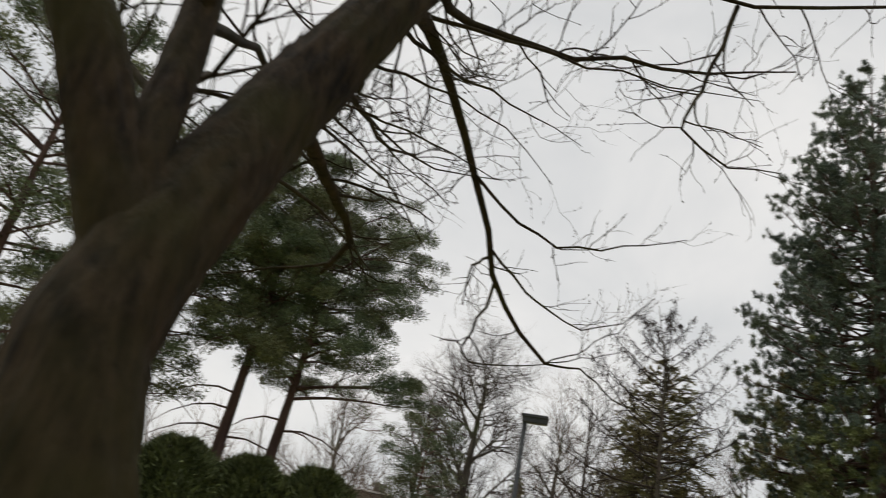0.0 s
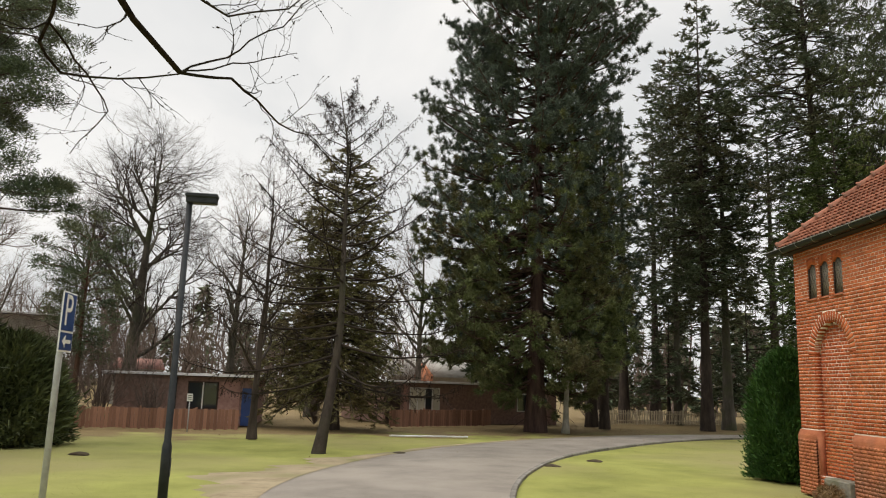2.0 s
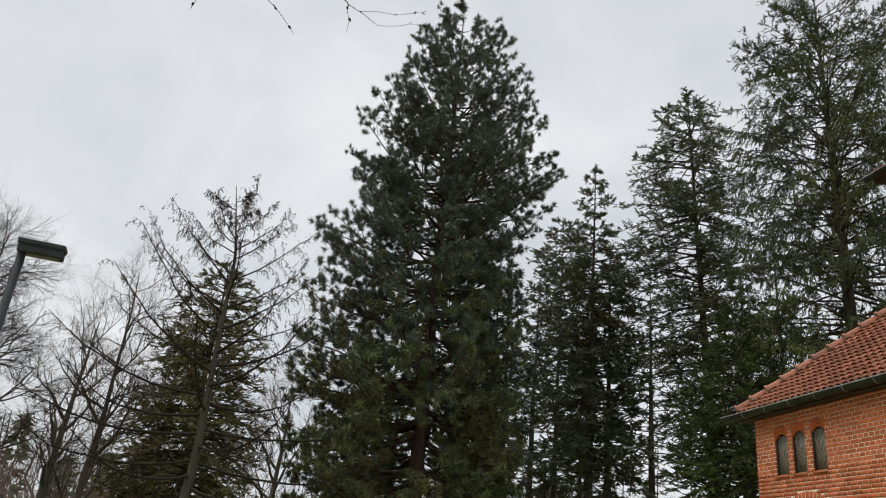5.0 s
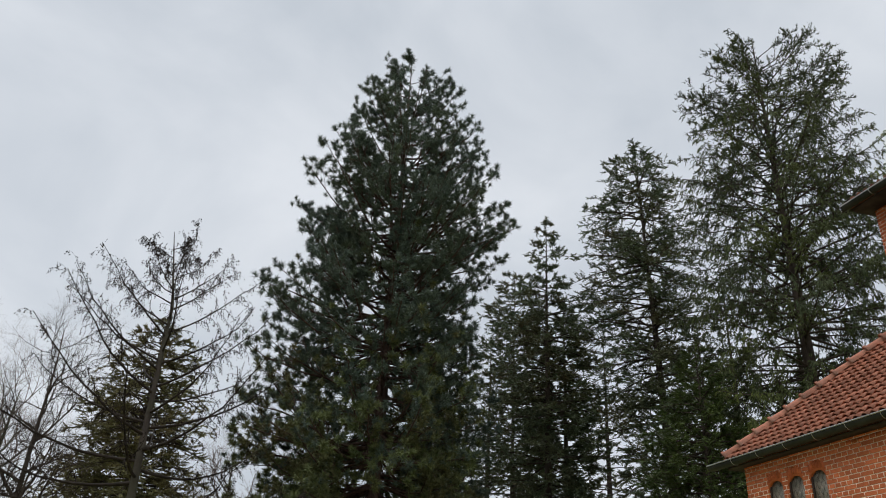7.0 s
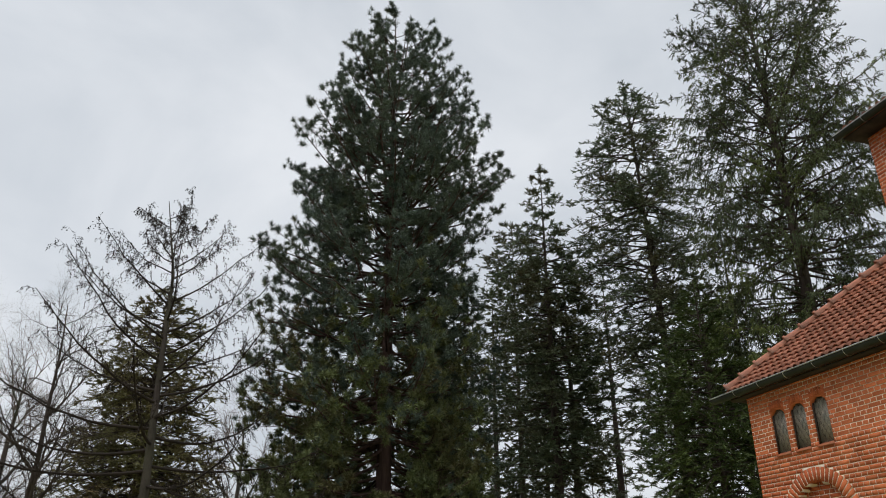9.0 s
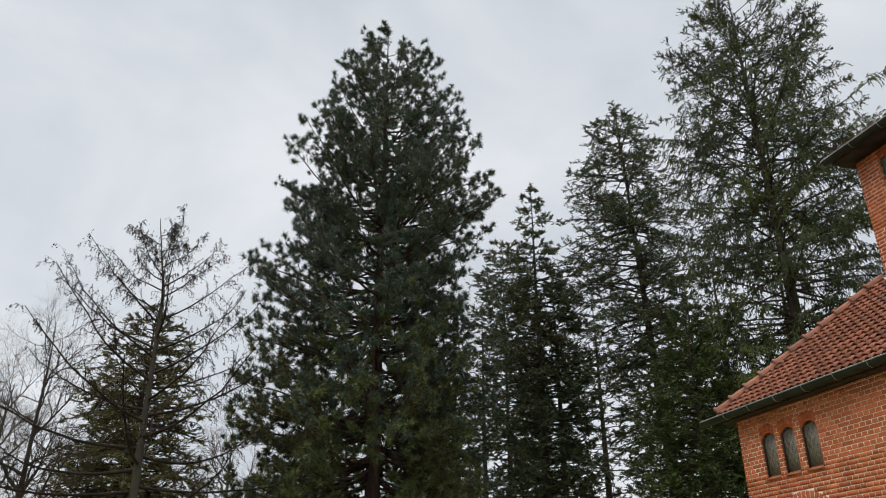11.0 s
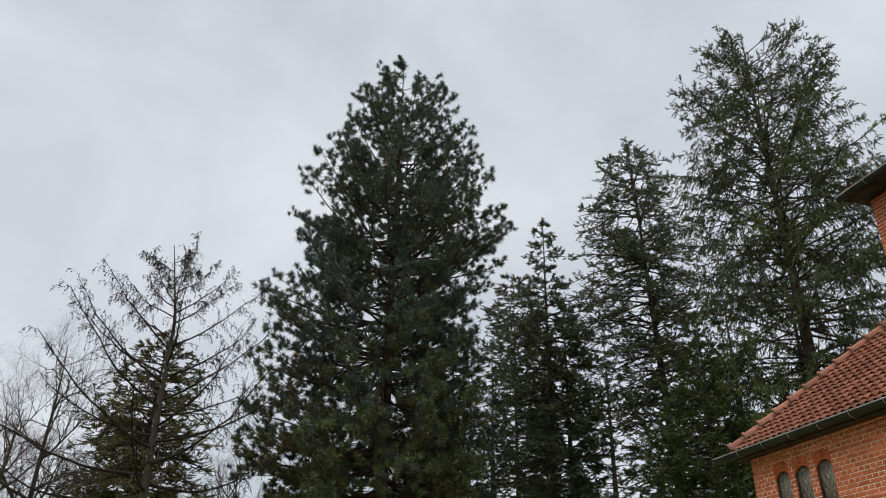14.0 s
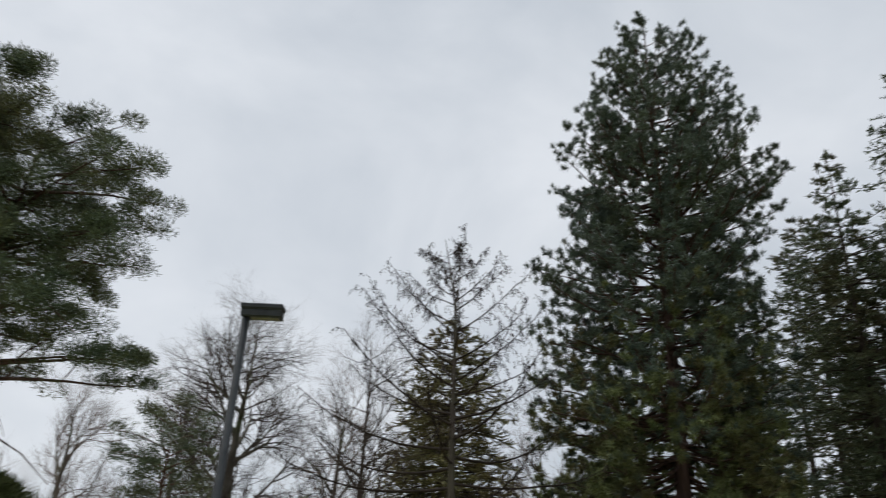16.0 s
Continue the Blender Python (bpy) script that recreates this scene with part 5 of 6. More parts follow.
conifer("fir_tree", "tall fir with layered flat boughs and bare upper trunk", (23.4, 42.95, 0), 33.0, 0.42,
        [(8, 3.4, 3.4), (14, 4.6, 4.4), (20.7, 4.8, 4.2), (24.3, 5.3, 3.6), (26, 3.8, 3.2), (27.9, 4.6, 3.0), (29.3, 3.1, 2.7), (31, 2.8, 2.5), (32, 1.4, 1.9), (33, 0.3, 0.4)],
        250, 11, BARK_DARK, NEEDLE_DARK, "spray", lean=(-0.95, 0.6), axis=-0.58, rise=(0.02, -0.3), bow=0.06, twigs=5.0, tl=1.05, K=17, L=0.22, W=0.052, dead=14, gap=0.3)
conifer("spruce_tree", "very tall spruce with hanging side twigs and open crown", (23.65, 32.6, 0), 33.2, 0.5,
        [(5, 4.8, 5.2), (9, 5.4, 5.8), (15, 5.6, 6.4), (20, 5.4, 6.4), (24, 5.2, 6.4), (26.4, 4.8, 5.8), (27.5, 4.6, 4.7), (29, 4.3, 4.4), (30.7, 3.5, 4.0), (31.7, 3.0, 3.2), (32.6, 2.4, 2.2), (33.2, 1.2, 1.0)],
        285, 13, BARK_DARK, NEEDLE_SPRUCE, "hang", axis=-0.8, rise=(0.38, -0.3), bow=0.03, twigs=8.0, tl=0.75, droop=0.8, K=13, L=0.17, W=0.039, dead=8, spread=0.85, forks=4, crowd=0.68, fork_len=0.5)
conifer("spruce_tree", "dark green spruce with drooping boughs behind the chapel", (18.4, 33.3, 0), 14.5, 0.25,
        [(0.8, 3.0, 2.8), (5, 3.2, 3.0), (9, 2.8, 2.6), (12, 1.8, 1.8), (14.5, 0.2, 0.2)],
        200, 17, BARK_DARK, NEEDLE_OLIVE, "spray", rise=(0.1, -0.45), bow=0.05, twigs=5, tl=0.8, K=18, L=0.2, W=0.05)
conifer("spruce_tree", "dark green spruce filling the gap behind the chapel", (21.5, 37.5, 0), 17.5, 0.28,
        [(0.8, 3.2, 3.2), (5, 3.6, 3.6), (11, 3.2, 3.2), (15, 1.8, 1.8), (17.5, 0.2, 0.2)],
        70, 18, BARK_DARK, NEEDLE_DARK, "spray", rise=(0.1, -0.45), bow=0.05, twigs=4.4, tl=0.9, K=18, L=0.24, W=0.06)
conifer("fir_tree", "slender thin-crowned conifer with a long bare stem", (19.3, 56.7, 0), 28.6, 0.28,
        [(7.5, 2.2, 2.2), (10, 3.0, 3.0), (14, 3.4, 3.4), (19, 3.2, 3.2), (24, 2.8, 2.8), (27, 2.2, 2.2), (28.3, 1.2, 1.2), (28.6, 0.4, 0.4)],
        200, 19, BARK_GREY, NEEDLE_DARK, "spray", rise=(0.25, -0.35), bow=0.03, twigs=3.6, tl=0.9, K=14, L=0.3, W=0.066, dead=12, gap=0.3)
conifer("fir_tree", "mossy-trunked dark fir in the grove", (20.2, 50.1, 0), 24.0, 0.36,
        [(8, 2.2, 2.2), (11, 2.8, 2.8), (16, 2.6, 2.6), (21, 1.6, 1.6), (24, 0.1, 0.1)],
        120, 23, BARK_GREY, NEEDLE_DARK, "spray", rise=(0.1, -0.35), bow=0.03, twigs=3.6, tl=0.9, K=13, L=0.34, W=0.085, dead=14)
conifer("pine_tree", "younger pine crowding the great pine's side", (11.2, 46.0, 0), 19.5, 0.26,
        [(4.0, 2.0, 2.0), (8, 2.4, 2.4), (14, 2.6, 2.6), (18, 1.8, 1.8), (19.5, 0.4, 0.4)],
        110, 27, BARK_DARK, NEEDLE_BIG, "tuft", rise=(0.5, -0.3), bow=-0.05, twigs=2.6, tl=1.0, s0=0.25, K=40, L=0.27, W=0.034, per=0.5, spread=0.5, forks=2)
for (x, y, h, w, sd) in ((3.9, 49.3, 11, 1.8, 29), (6.9, 51.6, 13, 2.0, 31), (11.0, 48.3, 17, 2.4, 37), (12.8, 53.5, 22, 3.0, 38), (15.6, 57.5, 24, 3.0, 41), (25.6, 54.6, 24, 3.4, 43), (19.4, 62, 25, 3.2, 93), (31, 47, 26, 3.2, 47), (29.5, 39.5, 24, 3.0, 48), (23.5, 62, 18, 2.8, 49)):
    conifer("fir_tree", "younger dark conifer in the shaded grove", (x, y, 0), h, 0.2 + 0.008 * h,
            [(2.8 if h < 16 else 5.5, w * 0.8, w * 0.8), (h * 0.4, w, w), (h * 0.75, w * 0.6, w * 0.6), (h, 0.1, 0.1)],
            44, sd, BARK_DARK, NEEDLE_DARK, "spray", rise=(0.1, -0.4), bow=0.04, twigs=4.6, tl=0.85, K=12, L=0.32, W=0.08, group="conifers in the grove", dead=6, forks=2)
for (x, y, h, w, sd) in ((18.9, 57.5, 9.5, 3.2, 81), (15.3, 62.0, 8.5, 3.0, 83), (24.6, 57.0, 11.0, 3.4, 87), (21.5, 53.0, 6.5, 2.2, 89), (29.0, 60.0, 12.0, 3.4, 91)):
    conifer("spruce_tree", "low young spruce with boughs down to the ground", (x, y, 0), h, 0.16,
            [(0.9, w, w), (h * 0.35, w * 0.85, w * 0.85), (h * 0.7, w * 0.45, w * 0.45), (h, 0.1, 0.1)],
            44, sd, BARK_DARK, NEEDLE_DARK, "spray", rise=(0.1, -0.4), bow=0.05, twigs=3.6, tl=0.9, K=12, L=0.34, W=0.1, group="low spruces behind the grove", forks=2)
conifer("spruce_tree", "full olive-green spruce behind the bare larch", (-3.6, 37.6, 0), 13.5, 0.26,
        [(0.4, 3.5, 2.9), (3.8, 3.6, 3.1), (6.7, 3.1, 2.9), (9.2, 2.4, 2.4), (11.8, 1.6, 1.6), (12.9, 0.9, 0.9), (13.5, 0.2, 0.2)],
        290, 53, BARK_DARK, NEEDLE_BROWN, "spray", rise=(0.1, -0.45), bow=0.06, twigs=5.6, tl=0.8, K=16, L=0.18, W=0.04)
conifer("pine_tree", "small rounded pine beside the leafless beech", (-14.6, 35.6, 0), 9.2, 0.16,
        [(2.6, 1.2, 1.0), (5.2, 2.0, 1.6), (6.8, 2.8, 1.8), (8.3, 1.8, 1.4), (9.4, 0.5, 0.5)],
        32, 59, BARK_PINE, NEEDLE_SCOTS, "pad", rise=(0.35, -0.1), bow=0.05, twigs=2.2, tl=0.5, s0=0.4, K=60, L=0.14, W=0.04, spread=0.4, forks=2, per=1.6, crowd=0.7)

# ---- Scots pines beyond the hedge ----
SCOTS = dict(rise=(0.35, -0.12), bow=0.03, twigs=1.6, tl=0.5, s0=0.55, K=140, L=0.13, W=0.034, group="Scots pines", dead=7, snag=4.0, spread=0.3, forks=3, per=2.1, crowd=0.6, fork_len=0.5)
conifer("pine_tree", "tall Scots pine with leaning reddish stem and cloudy crown", (-16.9, 24.9, 0), 16.1, 0.32,
        [(7.6, 1.8, 5.8), (8.4, 3.0, 5.6), (9.6, 3.0, 3.3), (11.5, 3.8, 3.9), (13.5, 4.2, 4.2), (14.6, 3.8, 4.4), (15.6, 2.2, 2.0), (16.1, 0.6, 0.6)],
        56, 61, BARK_RED, NEEDLE_SCOTS, "pad", lean=(1.1, 0.3), axis=0.5, **SCOTS)
conifer("pine_tree", "tall Scots pine with leaning dark stem and cloudy crown", (-18.3, 23.6, 0), 17.2, 0.33,
        [(8.5, 2.6, 2.8), (11.5, 4.0, 3.4), (14.5, 4.2, 3.4), (16.4, 2.4, 2.0), (17.2, 0.6, 0.6)],
        46, 67, BARK_RED, NEEDLE_SCOTS, "pad", lean=(0.9, 0.2), axis=0.5, **SCOTS)
conifer("pine_tree", "old Scots pine standing farther along the hedge", (-21.3, 21.2, 0), 17.5, 0.3,
        [(6.0, 2.6, 2.4), (9.5, 3.8, 3.2), (13, 4.2, 3.8), (16, 3.0, 2.6), (17.5, 0.6, 0.6)],
        50, 71, BARK_RED, NEEDLE_SCOTS, "pad", lean=(1.0, 0.4), axis=0.5, **{**SCOTS, "K": 60, "W": 0.06})
conifer("pine_tree", "old dark Scots pine with low foliage at the hedge's end", (-20.5, 13.6, 0), 17.5, 0.32,
        [(2.5, 2.6, 2.6), (6.0, 3.4, 3.4), (9.5, 4.0, 3.6), (13, 4.2, 3.8), (16, 3.0, 2.6), (17.5, 0.6, 0.6)],
        60, 73, BARK_RED, NEEDLE_SCOTS, "pad", lean=(0.5, 0.4), axis=0.5, **{**SCOTS, "K": 60, "W": 0.06})

# ---- bare trees ----
def larch(base, top, H, seed):
    """A leafless larch: tiers of long boughs, upturned at the tips, with hanging knobbly twigs."""
    rng = np.random.default_rng(seed)
    ob = thing("larch_tree", "leafless larch with curved trunk and hanging knobbly twigs", "tree", base)
    m = 16
    z = np.linspace(0, 1, m)
    T = np.stack([np.interp(z, [0, 0.12, 0.3, 0.55, 0.8, 1], [0, 0.22, 0.42, 0.30, 0.2, top[0]]), top[1] * z ** 1.1, z * H], -1)
    R = 0.185 * (1 - 0.95 * z ** 0.8) * (1 + 0.25 * np.exp(-z * 30))
    g = Geo()
    tubes(g, T[None], R[None], 12)
    part("trunk", g, BARK_LARCH, ob, smooth=True)
    n = 48
    u = (np.arange(n) + rng.uniform(0, 1, n)) / n
    z0 = 2.2 + (H - 2.8) * u
    az = np.arange(n) * 2.39996 + rng.normal(0, 0.3, n)
    reach = np.interp(z0, [2.2, 4, 5.5, 6.4, 7.7, 9.6, 11.2, 12.8], [4.8, 4.9, 4.8, 4.5, 3.5, 2.25, 1.4, 0.6]) * rng.uniform(0.88, 1.08, n) * (0.98 - 0.06 * np.cos(az))
    s = np.linspace(0, 1, 10)[None]
    # boughs climb more towards the top, but stay inside a pointed crown
    slope = np.interp(z0 / H, [0.2, 0.36, 0.48, 0.6, 0.75, 0.9, 1], [-0.12, 0.04, 0.36, 0.58, 0.8, 1.0, 1.3])
    slope = np.minimum(slope, (H + 0.15 - z0) / reach - 0.7)[:, None]
    zc = z0[:, None] + reach[:, None] * (slope * s - 0.28 * s * (1 - s) + 0.08 * s ** 4)
    c = np.stack([np.interp(z0, T[:, 2], T[:, i]) for i in (0, 1)], -1)
    wig = np.cumsum(rng.normal(0, 0.05, (n, 10, 3)), 1) * s[..., None]
    P = np.stack([c[:, :1] + np.cos(az)[:, None] * reach[:, None] * s, c[:, 1:] + np.sin(az)[:, None] * reach[:, None] * s, zc], -1) + wig
    BR = (0.011 + 0.0075 * reach)[:, None] * (1 - 0.8 * s)
    for q, r in zip(P, BR):
        b = Geo()
        tubes(b, q[None], r[None], 6)
        part("bough", b, TWIG_LARCH, ob, smooth=True)
    b = Geo()
    Q, QR = grow(P, BR, 16, np.clip(reach * 0.3, 0.28, 0.95), 48, rng, 6, 0.28, 1.0, 0.02, 0.16, 0.011, 0.5, 0.6, 0.45, 0.22)
    tubes(b, Q, QR, 3)
    Q2, Q2R = grow(np.concatenate([P[:, 2:], Q[:, [0, 1, 1, 2, 3, 4, 5, 5]]]), np.concatenate([BR[:, 2:], QR[:, [0, 1, 1, 2, 3, 4, 5, 5]]]), 7, 0.26, 65, rng, 2, 0.1, 1.0, -0.8, 0.2, 0.007, 0.4, 0.8, 0.2, 0.8)
    spikes(b, Q2[:, 0], Q2[:, -1], Q2R[:, 0])
    tagged(part("twig_growth", b, TWIG_LARCH, ob), kind="stuff")
    # short spurs and old cones
    k = 4
    C, D, _ = at_s(Q2, Q2R, rng.uniform(0, 1, (len(Q2), k)))
    C = C.reshape(-1, 3)
    sp = Geo()
    needles(sp, C, rng.normal(size=C.shape), 0.042, 0.032, rng)
    tagged(part("spur_growth", sp, TWIG_LARCH, ob), kind="stuff")
    return ob


larch((-2.92, 25.74, -0.12), (-0.3, 3.0), 13.2, 101)

bare_tree("bare_tree", "large leafless beech with spreading limbs", (-14.7, 42.0, 0), 13.7, 0.42, (0.6, 0), (22, 7.4, 58, 0.12, 0.1, 0.11),
          [(9, 3.4, 46, 0.08, 0.16, 0.045), (8, 1.8, 46, 0.06, 0.18, 0.018), (10, 0.95, 44, 0.06, 0.25, 0.009)], 201, BARK_GREY, TWIG, 0.2)
bare_tree("bare_tree", "leafless young lime tree on the lawn", (-5.85, 30.3, 0), 10.0, 0.14, (0.1, 0), (18, 3.6, 55, 0.14, 0.12, 0.06),
          [(8, 1.8, 42, 0.1, 0.2, 0.018), (7, 0.9, 42, 0.08, 0.22, 0.008), (5, 0.5, 40, 0.05, 0.25, 0.005)], 203, BARK_DARK, TWIG, 0.22)
for (x, y, h, sd) in ((-10.5, 46, 12, 205), (-19.5, 47, 12, 207), (-24, 44, 11, 209), (-6.2, 50, 13, 211), (0.5, 58, 13, 213)):
    bare_tree("bare_tree", "leafless broad-leaved tree beyond the pavilion", (x, y, 0), h, 0.28, (0.2, 0.2), (14, 6.0, 55, 0.15, 0.12, 0.1),
              [(7, 2.8, 42, 0.14, 0.2, 0.03), (7, 1.5, 42, 0.1, 0.22, 0.014), (7, 0.85, 40, 0.1, 0.25, 0.009)], sd, BARK_GREY, TWIG_HAZE, 0.18, "trees beyond the pavilion")
bare_tree("bare_tree", "slender pale-stemmed tree beside the great pine", (7.76, 40.3, 0), 7.5, 0.16, (0.4, 0.1), (8, 1.6, 50, 0.2, 0.15, 0.03),
          [(5, 0.9, 42, 0.1, 0.2, 0.012), (4, 0.5, 42, 0.1, 0.2, 0.006)], 217, BARK_PALE, TWIG, 0.5)


# ---- the old tree above the drive ----
def poly(pts, n):
    p = smooth_line(pts, n * 6)
    return p[np.linspace(0, len(p) - 1, n).astype(int)]


def near_tree():
    rng = np.random.default_rng(301)
    ob = thing("old_tree", "old leafless tree with mossy trunk and low spreading limbs", "tree", (-1.5, 0.7, 0))
    o = np.array([-1.5, 0.7, 0])
    trunk = np.array([(-1.45, 0.75, -0.1), (-1.5, 0.68, 0.8), (-1.59, 0.63, 1.54), (-1.7, 0.6, 1.87), (-1.88, 0.56, 2.44), (-1.9, 0.61, 2.71), (-1.89, 0.76, 3.01), (-1.91, 0.95, 3.35), (-1.88, 1.16, 3.81), (-1.81, 1.4, 4.33), (-1.72, 1.64, 4.83), (-1.57, 1.94, 5.55), (-1.37, 2.3, 6.46), (-1.1, 2.6, 7.3)]) - o
    TP = poly(trunk, 24)[None]
    TR = np.interp(np.linspace(0, 1, 24), [0, 0.1, 0.3, 0.45, 0.6, 0.8, 1], [0.36, 0.25, 0.2, 0.165, 0.135, 0.09, 0.03])[None]
    def ridged(path, rad, seed):
        """A stem with furrowed bark, burls and a slightly uneven girth."""
        k, sides = 150, 44
        f = np.linspace(0, len(path) - 1, k)
        Q = np.stack([np.interp(f, np.arange(len(path)), path[:, i]) for i in range(3)], -1)
        R = np.interp(f, np.arange(len(path)), rad)
        h = Geo()
        tubes(h, Q[None], R[None], sides)
        v = h.v[0].reshape(k, sides, 3)
        a = np.linspace(0, 2 * np.pi, sides, endpoint=False)[None]
        u = np.linspace(0, 1, k)[:, None] * 9
        rg = 0.1 * np.abs(np.sin(5.5 * a + 0.9 * np.sin(2.1 * u + seed) + 0.35 * np.sin(7 * u))) + 0.025 * np.sin(11 * a + 3.1 * u + np.sin(5 * u + seed)) + 0.05 * np.sin(2 * a + 1.7 * u + seed) + 0.02 * rng.normal(size=(k, sides))
        v += (v - Q[:, None]) * rg[..., None]
        h.v[0] = v.reshape(-1, 3)
        return h

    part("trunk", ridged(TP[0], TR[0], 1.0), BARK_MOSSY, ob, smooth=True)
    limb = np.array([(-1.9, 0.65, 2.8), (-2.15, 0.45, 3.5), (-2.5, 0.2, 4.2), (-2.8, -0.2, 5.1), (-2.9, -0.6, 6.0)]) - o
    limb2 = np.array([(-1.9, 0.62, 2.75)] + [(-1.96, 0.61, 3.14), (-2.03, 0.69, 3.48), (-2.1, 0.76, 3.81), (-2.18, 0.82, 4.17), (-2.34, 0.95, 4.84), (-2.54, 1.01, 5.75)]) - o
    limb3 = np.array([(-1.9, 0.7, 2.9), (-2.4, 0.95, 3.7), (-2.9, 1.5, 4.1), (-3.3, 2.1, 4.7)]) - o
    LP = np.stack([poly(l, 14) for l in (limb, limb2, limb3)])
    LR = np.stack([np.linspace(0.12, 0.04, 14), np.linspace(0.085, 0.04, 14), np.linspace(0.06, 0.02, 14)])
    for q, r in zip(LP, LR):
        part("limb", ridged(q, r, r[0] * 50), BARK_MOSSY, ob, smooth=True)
    # the low boughs that hang into view over the drive
    B = [
        ([(-1.74, 1.6, 4.75), (-2.0, 2.4, 5.2), (-2.2, 3.2, 5.45), (-2.28, 3.8, 5.4), (-2.23, 4.57, 5.03), (-2.25, 5.1, 4.66), (-2.26, 5.7, 4.52), (-2.2, 6.15, 4.4), (-2.01, 6.55, 4.26)], 0.052, 0.019),
        ([(-2.01, 6.55, 4.26), (-1.66, 6.6, 4.24), (-1.52, 6.85, 4.2), (-1.38, 7.0, 4.06), (-1.15, 7.1, 4.0), (-0.9, 7.2, 4.1)], 0.013, 0.003),
        ([(-2.24, 4.95, 4.78), (-2.55, 5.3, 4.8), (-2.74, 5.8, 4.58)], 0.015, 0.006),
        ([(-2.25, 5.2, 4.62), (-2.5, 5.7, 4.45), (-2.78, 6.05, 4.19), (-2.81, 6.45, 4.18), (-2.4, 6.6, 4.2), (-2.02, 6.55, 4.25)], 0.017, 0.006),
        ([(-2.66, 5.9, 4.3), (-2.43, 6.4, 3.93), (-2.62, 6.5, 3.74), (-2.72, 6.55, 3.62)], 0.008, 0.003),
        ([(-2.01, 6.55, 4.26), (-1.65, 6.55, 4.44), (-1.25, 6.55, 4.72), (-1.0, 6.55, 5.0)], 0.009, 0.003),
        ([(-2.01, 6.55, 4.26), (-1.6, 6.6, 4.38), (-1.2, 6.65, 4.5)], 0.008, 0.003),
        ([(-2.26, 4.2, 5.2), (-2.0, 4.5, 4.98), (-1.66, 4.7, 4.77), (-1.2, 5.0, 4.9), (-0.6, 5.3, 5.15)], 0.016, 0.004),
        ([(-2.24, 4.9, 4.82), (-1.95, 5.65, 4.6), (-1.64, 6.16, 4.52), (-1.21, 6.31, 4.69), (-0.95, 6.4, 5.0)], 0.014, 0.004),
        ([(-1.9, 1.2, 3.83), (-2.07, 1.6, 3.87), (-2.13, 1.96, 3.84), (-2.16, 2.19, 3.81), (-2.16, 2.38, 3.74), (-2.3, 2.46, 3.66), (-2.39, 2.52, 3.58)], 0.05, 0.016),
        ([(-1.7, 1.7, 4.95), (-1.9, 2.6, 5.4), (-1.44, 3.53, 5.82), (-0.94, 3.85, 5.95), (-0.5, 4.1, 6.03), (0.2, 4.5, 6.3)], 0.035, 0.006),
        ([(-0.26, 4.2, 6.75), (-0.4, 4.1, 6.15), (-0.48, 4.1, 5.9), (-0.6, 3.65, 5.25), (-0.3, 3.9, 5.1), (0.1, 4.3, 5.25)], 0.022, 0.004),
        ([(-1.4, 2.25, 6.35), (-1.15, 3.2, 6.9), (-0.7, 4.2, 7.0), (-0.26, 4.2, 6.75)] + [(0.96, 3.78, 6.31), (1.14, 3.52, 5.58), (1.18, 3.4, 5.16), (1.2, 3.29, 4.83), (1.21, 3.23, 4.55), (1.11, 3.32, 4.45), (0.94, 3.48, 4.47)], 0.026, 0.003),
        ([(-1.8, 1.45, 4.4), (-2.4, 2.4, 4.9), (-3.1, 3.5, 5.45), (-3.1, 4.2, 5.5), (-2.9, 4.9, 5.6), (-2.5, 5.6, 5.9)], 0.025, 0.005),
        ([(-1.9, 0.8, 3.1), (-2.7, 1.7, 3.7), (-3.5, 2.7, 4.3), (-3.9, 3.6, 4.9), (-4.05, 4.9, 5.16), (-4.0, 6.0, 5.0)], 0.045, 0.01),
        ([(-2.2, 0.9, 4.0), (-2.9, 2.0, 4.8), (-3.6, 3.2, 5.3), (-3.3, 4.6, 5.4), (-3.2, 5.6, 5.1)], 0.03, 0.006),
        ([(-1.85, 1.3, 4.1)] + [(-2.13, 2.08, 4.36), (-2.17, 2.56, 4.42), (-2.2, 2.89, 4.56), (-2.16, 3.27, 4.86)], 0.02, 0.004),
        ([(-1.72, 1.64, 4.83)] + [(-2.04, 2.16, 4.94), (-1.94, 2.93, 5.21), (-1.66, 3.62, 5.37), (-1.34, 4.04, 5.34)], 0.018, 0.003),
        ([(-1.88, 1.16, 3.81)] + [(-2.06, 1.47, 4.06), (-2.26, 2.11, 4.35), (-2.36, 2.79, 4.45), (-2.35, 3.16, 4.41)], 0.016, 0.003),
        ([(-1.6, 1.9, 5.45)] + [(-2.07, 2.0, 5.02), (-1.73, 2.93, 5.52), (-1.19, 3.67, 5.77), (-0.68, 4.07, 5.88), (-0.06, 4.31, 5.9)], 0.02, 0.003),
        ([(-1.82, 1.35, 4.2)] + [(-2.12, 1.69, 4.46), (-2.19, 2.54, 4.96), (-1.95, 3.38, 5.26), (-1.76, 3.79, 5.27), (-1.54, 4.08, 5.02)], 0.016, 0.003),
    ]
    n = 12
    P = np.stack([poly(np.array(b[0]) - o, n) for b in B])
    P[:, 1:-1] += rng.normal(0, 0.012, P[:, 1:-1].shape)
    R = np.stack([np.linspace(b[1], b[2], n) for b in B])
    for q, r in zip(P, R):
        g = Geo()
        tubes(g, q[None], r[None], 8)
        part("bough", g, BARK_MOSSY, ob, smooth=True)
    t = Geo()
